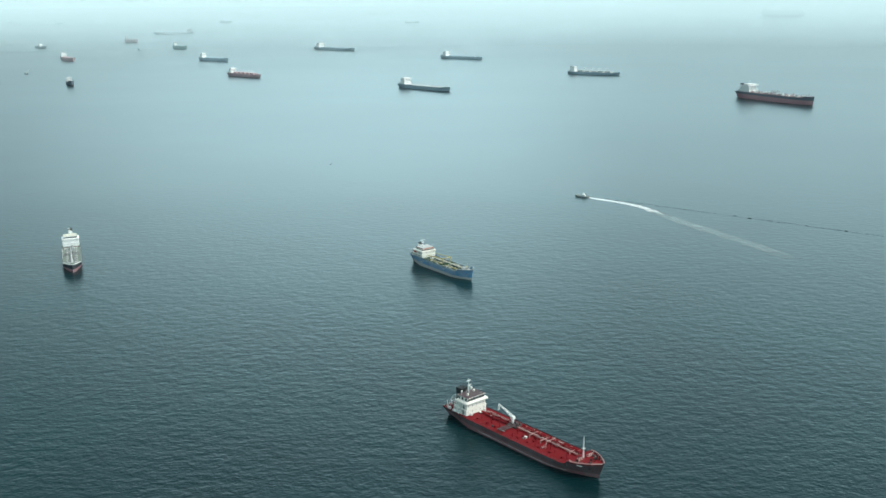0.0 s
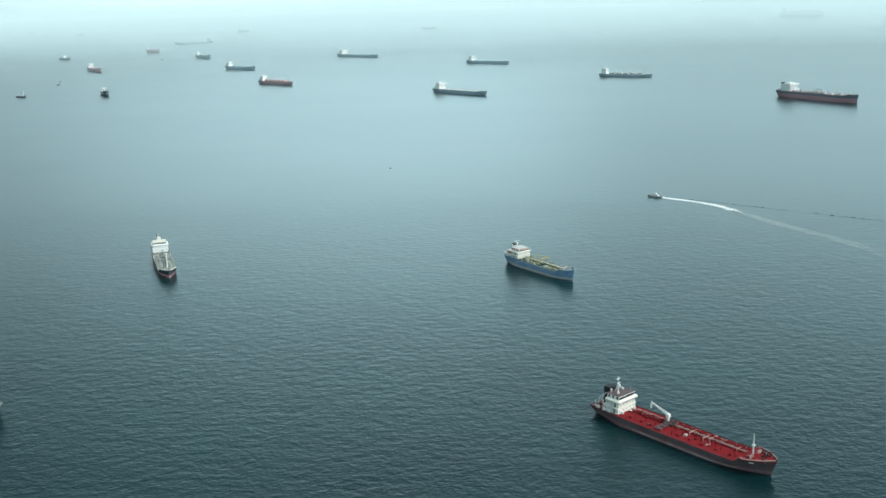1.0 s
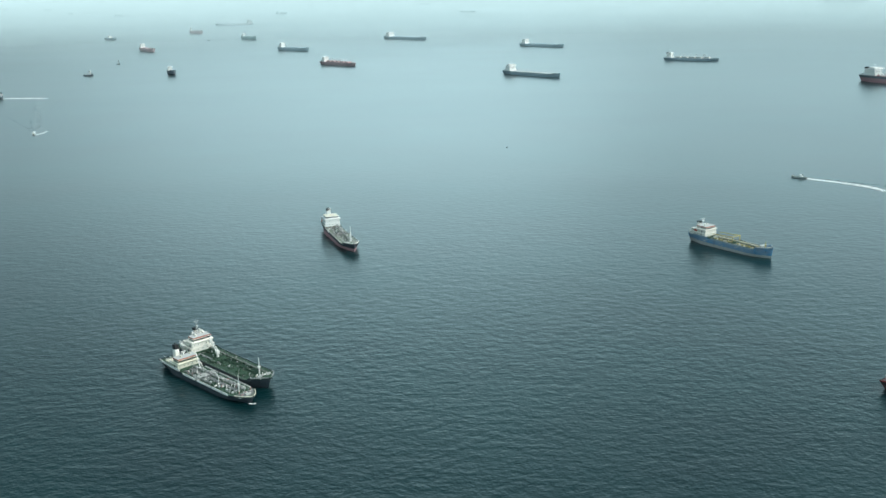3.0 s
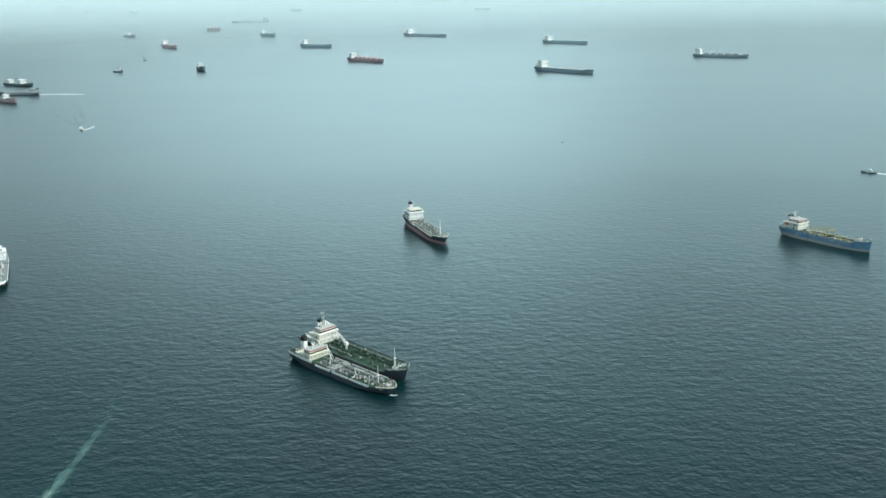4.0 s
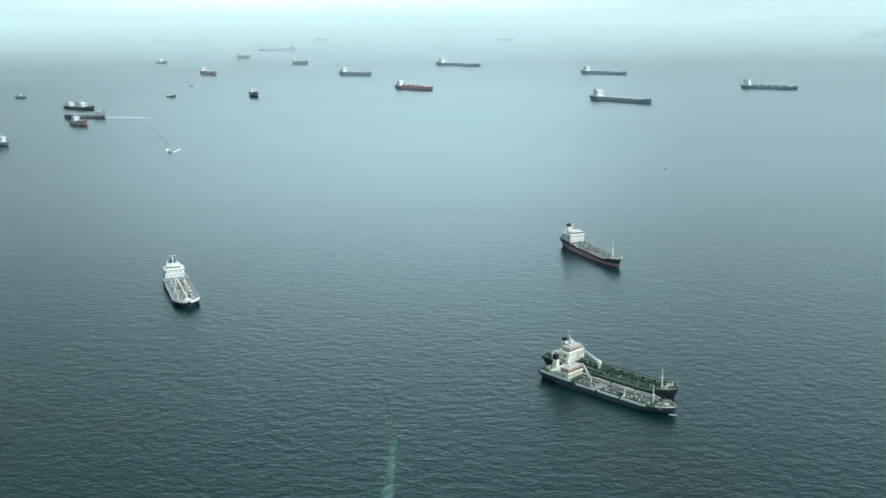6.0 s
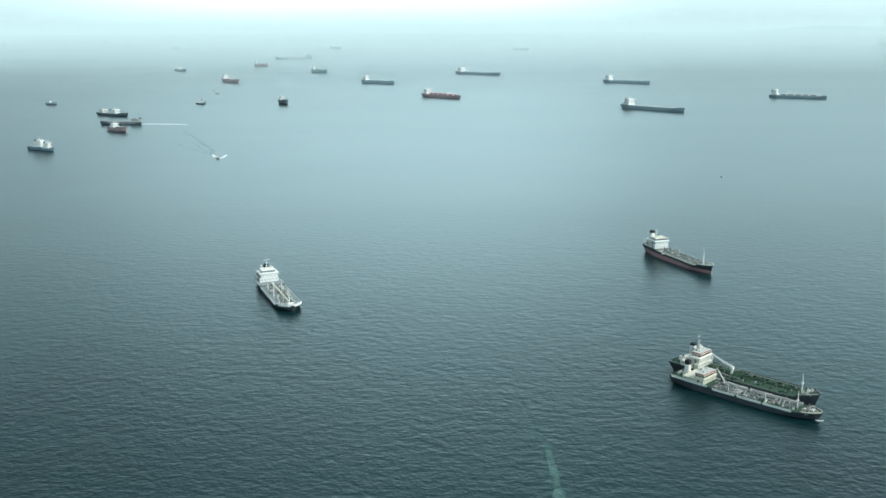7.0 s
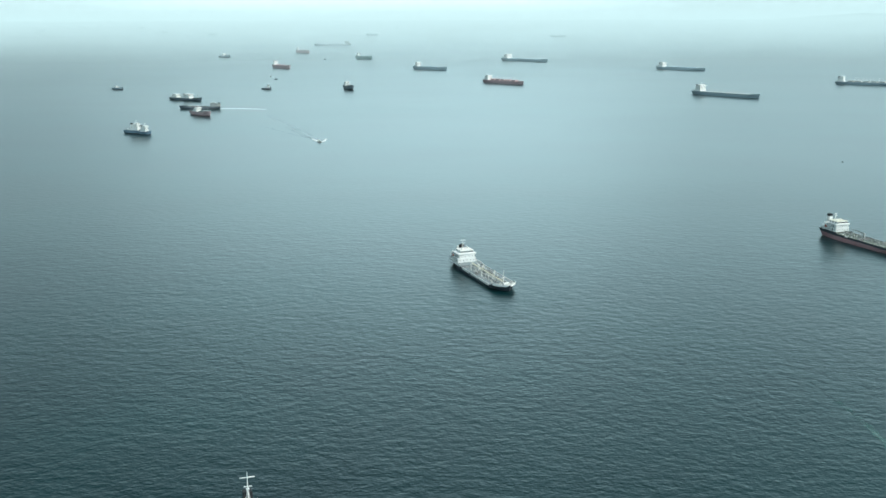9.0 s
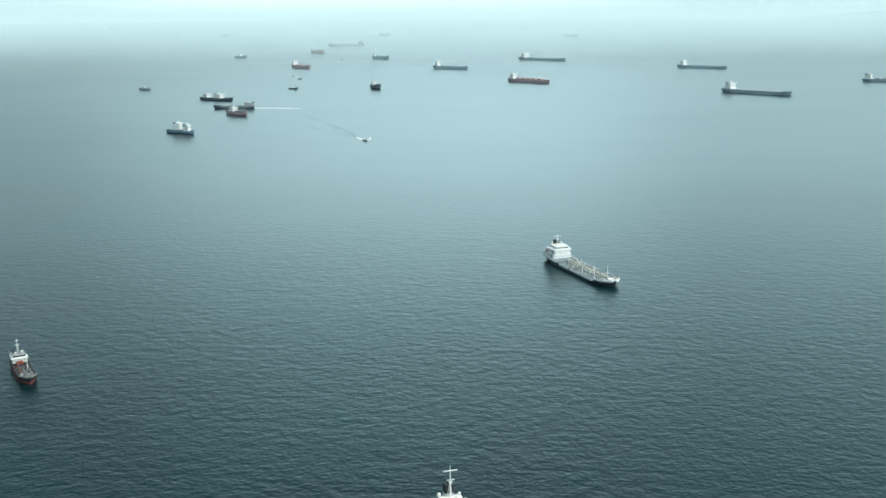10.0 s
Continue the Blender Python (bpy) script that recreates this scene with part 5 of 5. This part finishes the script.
big_ship("bulk_carrier", (-300.0, 1630.7), (-364.6, 1698.5), "oxide red geared bulk carrier with white cranes", HAZED_OXIDE, HAZED_OXIDE, "geared", 5.0, 8.0)
big_ship("bulk_carrier", (-218.8, 2537.1), (-329.9, 2661.3), "blue-grey bulk carrier with white house", HAZED_BLUEGREY, HAZED_SLATE, "bulk", 6.4, 11.0)
big_ship("tanker_ship", (-455.5, 2109.0), (-530.1, 2177.0), "blue-grey tanker with white house", HAZED_BLUEGREY, HAZED_SLATE, "bulk", 6.6, 9.5)
big_ship("bulk_carrier", (-699.3, 2716.0), (-750.2, 2778.7), "grey-green freighter seen three-quarters on", HAZED_GREEN, HAZED_GREEN, "bulk", 8.5, 9.0)
big_ship("bulk_carrier", (-815.1, 2176.7), (-867.8, 2256.2), "oxide red freighter seen three-quarters on", HAZED_OXIDE, HAZED_OXIDE, "bulk", 7.0, 9.0, deck=HAZED_OXIDE)
big_ship("bulk_carrier", (-953.5, 3108.3), (-999.5, 3130.8), "rust red freighter far off in the haze", HAZED_OXIDE, HAZED_OXIDE, "bulk", 8.5, 10.0, deck=HAZED_OXIDE)
big_ship("ore_carrier", (-1011.5, 3504.6), (-894.9, 3574.1), "long low grey-blue ore carrier on the horizon", HAZED_SLATE, HAZED_SLATE, "bulk", 5.0, 9.0, house=PALE)
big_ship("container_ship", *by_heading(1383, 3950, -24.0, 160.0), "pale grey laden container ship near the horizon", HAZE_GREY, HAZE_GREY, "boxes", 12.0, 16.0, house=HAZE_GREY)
small_craft("freighter", (-1133.0, 2826.2), (-1174.1, 2862.8), "small dark freighter in the haze", HAZED_SLATE, 0.4, 8.0, 5.0)
small_craft("freighter", (-568.5, 1502.0), (-584.5, 1531.3), "black-hulled coaster with white house, bow on", HAZED_INK, 0.25, 8.0, 5.6, wide=0.27)
small_craft("supply_boat", (-699.6, 1512.0), (-714.6, 1514.2), "small white-housed supply boat", HAZED_INK, 0.7, 7.0, 2.2)
small_craft("supply_boat", (-934.3, 1502.4), (-953.6, 1508.8), "low dark workboat afloat", HAZED_SLATE, 0.35, 3.5, 3.0)
small_craft("freighter", (-741.4, 1285.9), (-791.7, 1315.9), "green-black freighter in a raft of ships", HAZED_INK, 0.56, 7.0, 3.2, wide=0.2, second=0.15, house_len=0.2)
small_craft("barge_tug", (-729.6, 1165.9), (-682.4, 1171.2), "long low dark vessel under way", HAZED_INK, 0.14, 6.0, 3.0, wide=0.16, house=PALE)
small_craft("freighter", (-665.3, 1073.7), (-693.1, 1098.4), "maroon coaster with white house, anchored beside others", HAZED_OXIDE, 0.3, 6.0, 4.2, BOOT_ROSE, wide=0.25)
small_craft("tug_boat", (-676.0, 901.2), (-697.4, 906.5), "blue tug with white wheelhouse", TUG_BLUE, 0.52, 8.5, 3.2, wide=0.34, house_len=0.3)
small_craft("tug_boat", (-667.4, 891.5), (-680.8, 897.9), "small blue tug with white wheelhouse, alongside another tug", TUG_BLUE, 0.48, 7.5, 2.8, wide=0.4, house_len=0.38)

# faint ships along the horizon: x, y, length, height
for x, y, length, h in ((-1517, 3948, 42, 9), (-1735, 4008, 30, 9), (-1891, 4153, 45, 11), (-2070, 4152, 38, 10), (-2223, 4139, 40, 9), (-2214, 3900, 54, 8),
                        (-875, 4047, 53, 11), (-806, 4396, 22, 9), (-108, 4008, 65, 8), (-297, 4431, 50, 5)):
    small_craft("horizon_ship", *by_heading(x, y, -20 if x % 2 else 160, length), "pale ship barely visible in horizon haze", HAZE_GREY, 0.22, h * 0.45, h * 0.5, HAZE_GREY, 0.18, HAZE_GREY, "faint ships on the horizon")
for x, y in ((-832, 2716), (-753, 1777)):
    small_craft("launch", *by_heading(x, y, -30, 9), "tiny dark launch among anchored ships", HAZED_SLATE, 0.4, 2.5, 1.2)


# -- launches under way, with their wakes --
def foam_strip(name, pts, w0, w1, mat, label, thick=(1.0, 0.2), z=0.05, n=60):
    """A tapering strip of foam on the water along a smooth line through pts."""
    line = []
    for k in range(n + 1):
        f = k / n * (len(pts) - 1)
        i = min(int(f), len(pts) - 2)
        a, b, c, d = (Vector(pts[max(0, min(len(pts) - 1, j))]) for j in (i - 1, i, i + 1, i + 2))
        t = f - i
        line.append(0.5 * (2 * b + (c - a) * t + (2 * a - 5 * b + 4 * c - d) * t * t + (3 * b - a - 3 * c + d) * t ** 3))
    rnd = random.Random(3)
    bm = bmesh.new()
    lay = bm.verts.layers.float.new("thick")
    rows = []
    for k, p in enumerate(line):
        d = (line[min(k + 1, n)] - line[max(k - 1, 0)]).normalized()
        side = Vector((-d.y, d.x))
        f = k / n
        w = (w0 + (w1 - w0) * f) * rnd.uniform(0.8, 1.2) / 2
        row = []
        for s in (-1, -0.75, -0.5, -0.25, 0, 0.25, 0.5, 0.75, 1):
            v = bm.verts.new((p.x + side.x * w * s, p.y + side.y * w * s, sea_z(p.x + side.x * w * s, p.y + side.y * w * s) + z))
            v[lay] = (1 - s * s) * (thick[0] + (thick[1] - thick[0]) * f) * min(1.0, 8 * f + 0.3, 6 * (1 - f))
            row.append(v)
        rows.append(row)
    for a, b in zip(rows, rows[1:]):
        for i in range(8):
            bm.faces.new((a[i], a[i + 1], b[i + 1], b[i]))
    ob = part(name, bm, mat, None)
    return tagged(ob, label, "foam", kind="stuff")


def wave_crest(name, a, b, height, width, label, n=70):
    """A low, broken ridge of water: one arm of a bow wave."""
    bm = bmesh.new()
    a, b = Vector(a), Vector(b)
    d = (b - a).normalized()
    side = Vector((-d.y, d.x))
    rows = []
    for k in range(n + 1):
        f = k / n
        p = a.lerp(b, f) + side * (1.6 * noise.noise((f * 9, 0, 0)))
        h = height * max(0.0, 0.3 + 1.4 * noise.noise((f * 60, 5, 0))) * min(1, f * 12, (1 - f) * 5)
        rows.append([bm.verts.new((p.x + side.x * s * width, p.y + side.y * s * width, sea_z(p.x, p.y) + z)) for s, z in ((-1, -0.03), (-0.4, h * 0.6), (0, h), (0.4, h * 0.6), (1, -0.03))])
    for r, q in zip(rows, rows[1:]):
        for i in range(4):
            bm.faces.new((r[i], r[i + 1], q[i + 1], q[i]))
    return tagged(part(name, bm, WATER, None), label, "wave", kind="stuff")


def launch(bow, stern, label):
    return small_craft("launch", bow, stern, label, PALE, 0.42, 1.7, 0.85, NAVY, 0.3, group="launches under way")


launch((84.0, 581.9), (91.8, 577.2), "small white launch under way with a long wake")
foam_strip("wake_foam", [(91.2, 577.3), (97.0, 571.4), (106.1, 562.3), (115.7, 549.1), (120.3, 537.4), (124.8, 524.2)], 4.0, 8.0, FOAM, "white churned wake behind a launch", (2.6, 1.0))
foam_strip("wake_foam", [(106.1, 563.8), (116.2, 546.5), (123.3, 526.3), (129.9, 506.0), (139.5, 482.7), (148.7, 458.3), (158.8, 430.9), (165.9, 410.7)], 7.0, 17.0, FOAM_THIN, "thin fading foam of a launch's wake", (1.9, 0.7))
wave_crest("bow_wave", (97.0, 576.9), (162.9, 518.7), 0.30, 0.8, "low dark crest of a launch's bow wave")
wave_crest("bow_wave", (157.8, 523.2), (235.9, 456.3), 0.34, 1.0, "low dark crest of a launch's bow wave")
launch((-494.5, 836.1), (-498.3, 842.6), "small white launch throwing spray at its bow")
foam_strip("wake_foam", [(-495.2, 837.4), (-499.5, 847.0), (-504.4, 857.6), (-510.0, 871.0)], 4.5, 4.0, FOAM, "white spray beside a launch's bow", (2.0, 1.0), 0.08, 24)
foam_strip("wake_foam", [(-495.2, 837.4), (-494.0, 847.0), (-494.4, 858.2), (-496.0, 868.0)], 4.5, 4.0, FOAM, "white spray beside a launch's bow", (2.0, 0.9), 0.08, 24)
foam_strip("wake_foam", [(-508.0, 868.0), (-520.0, 905.0), (-540.0, 950.0), (-567.0, 1010.0), (-592.0, 1062.0), (-606.0, 1100.0)], 7.0, 12.0, FOAM_THIN, "thin curving wake of a launch", (0.95, 0.6))
wave_crest("bow_wave", (-504.4, 856.8), (-560.0, 975.0), 0.32, 1.6, "low crest of a launch's wake")
wave_crest("bow_wave", (-509.0, 866.0), (-592.0, 990.0), 0.30, 1.8, "low crest of a launch's wake")
foam_strip("wake_foam", [(-681.4, 1171.2), (-668.5, 1172.8), (-652.4, 1172.2), (-632.4, 1166.9), (-618.0, 1158.0)], 11.0, 14.0, FOAM, "white wake of a dark vessel under way", (2.0, 0.8))
launch((-783.2, 1862.5), (-785.3, 1870.0), "small white launch far off, throwing spray")
foam_strip("wake_foam", [(-783.2, 1862.5), (-776.7, 1868.9), (-771.4, 1873.2)], 3.0, 2.0, FOAM, "white spray beside a launch's bow", (1.5, 0.7), 0.08, 20)
foam_strip("wake_foam", [(-783.2, 1862.5), (-791.7, 1867.8), (-800.3, 1872.1)], 3.0, 2.0, FOAM, "white spray beside a launch's bow", (1.5, 0.7), 0.08, 20)
SLICK = [(-252, 268), (-249.5, 252), (-247.2, 240), (-245.8, 230), (-245.0, 220), (-244.5, 208), (-244.2, 198), (-244.3, 188), (-244.7, 172), (-246, 150)]
foam_strip("aerated_water", SLICK, 2.6, 5.0, AERATED, "pale green aerated streak along a foam line", (0.5, 1.7), 0.04, 90)
foam_strip("foam_line", SLICK, 1.2, 2.6, FOAM_SPOTS, "broken pale green foam line on the water", (0.1, 0.85), 0.07, 120)
foam_strip("bow_foam", [(-173.2, 244.6), (-172.2, 244.2), (-171.0, 244.6)], 1.0, 0.8, FOAM, "small patch of foam at a moored bow", (1.4, 1.0), 0.06, 12)


def buoy(x, y):
    b = new("mooring_buoy")
    b.matrix_world = pose(x, y, sea_z(x, y))
    tagged(b, "small dark mooring buoy afloat", "buoy")
    bm = bmesh.new()
    rod(bm, (0, 0, -0.4), (0, 0, 0.4), 0.5, 0.45, 12)
    part("float", bm, BLACK, b)
    bm = bmesh.new()
    for k in range(3):
        a = k * math.tau / 3
        rod(bm, (0.35 * math.cos(a), 0.35 * math.sin(a), 0.35), (0.1 * math.cos(a), 0.1 * math.sin(a), 0.8), 0.06, seg=5)
    box(bm, -0.14, 0.14, -0.14, 0.14, 0.72, 0.95, bevel=0.05)
    part("topmark", bm, BLACK, b)


buoy(-83.0, 724.0)


# -- low coast in the haze --
def coast():
    bm = bmesh.new()
    rows = []
    for k in range(61):
        f = k / 60
        x = 900 + 1300 * f
        y = 4680 - 0.30 * (x - 900)
        h = 4 + (20 + 9 * noise.noise((f * 5, 2, 0)) + 4 * noise.noise((f * 22, 7, 0))) * min(1, f * 4)
        zb = sea_z(x, y)
        rows.append([bm.verts.new((x, y - 30, zb - 6)), bm.verts.new((x, y, zb + h)), bm.verts.new((x + 15, y + 40, zb + h * 0.9)), bm.verts.new((x + 25, y + 70, zb - 2))])
    for a, b in zip(rows, rows[1:]):
        for i in range(3):
            bm.faces.new((a[i], a[i + 1], b[i + 1], b[i]))
    tagged(part("backdrop_coast", bm, COAST_BLUE, None), "low pale hills of a distant hazy coast", "coast", kind="structure")


coast()
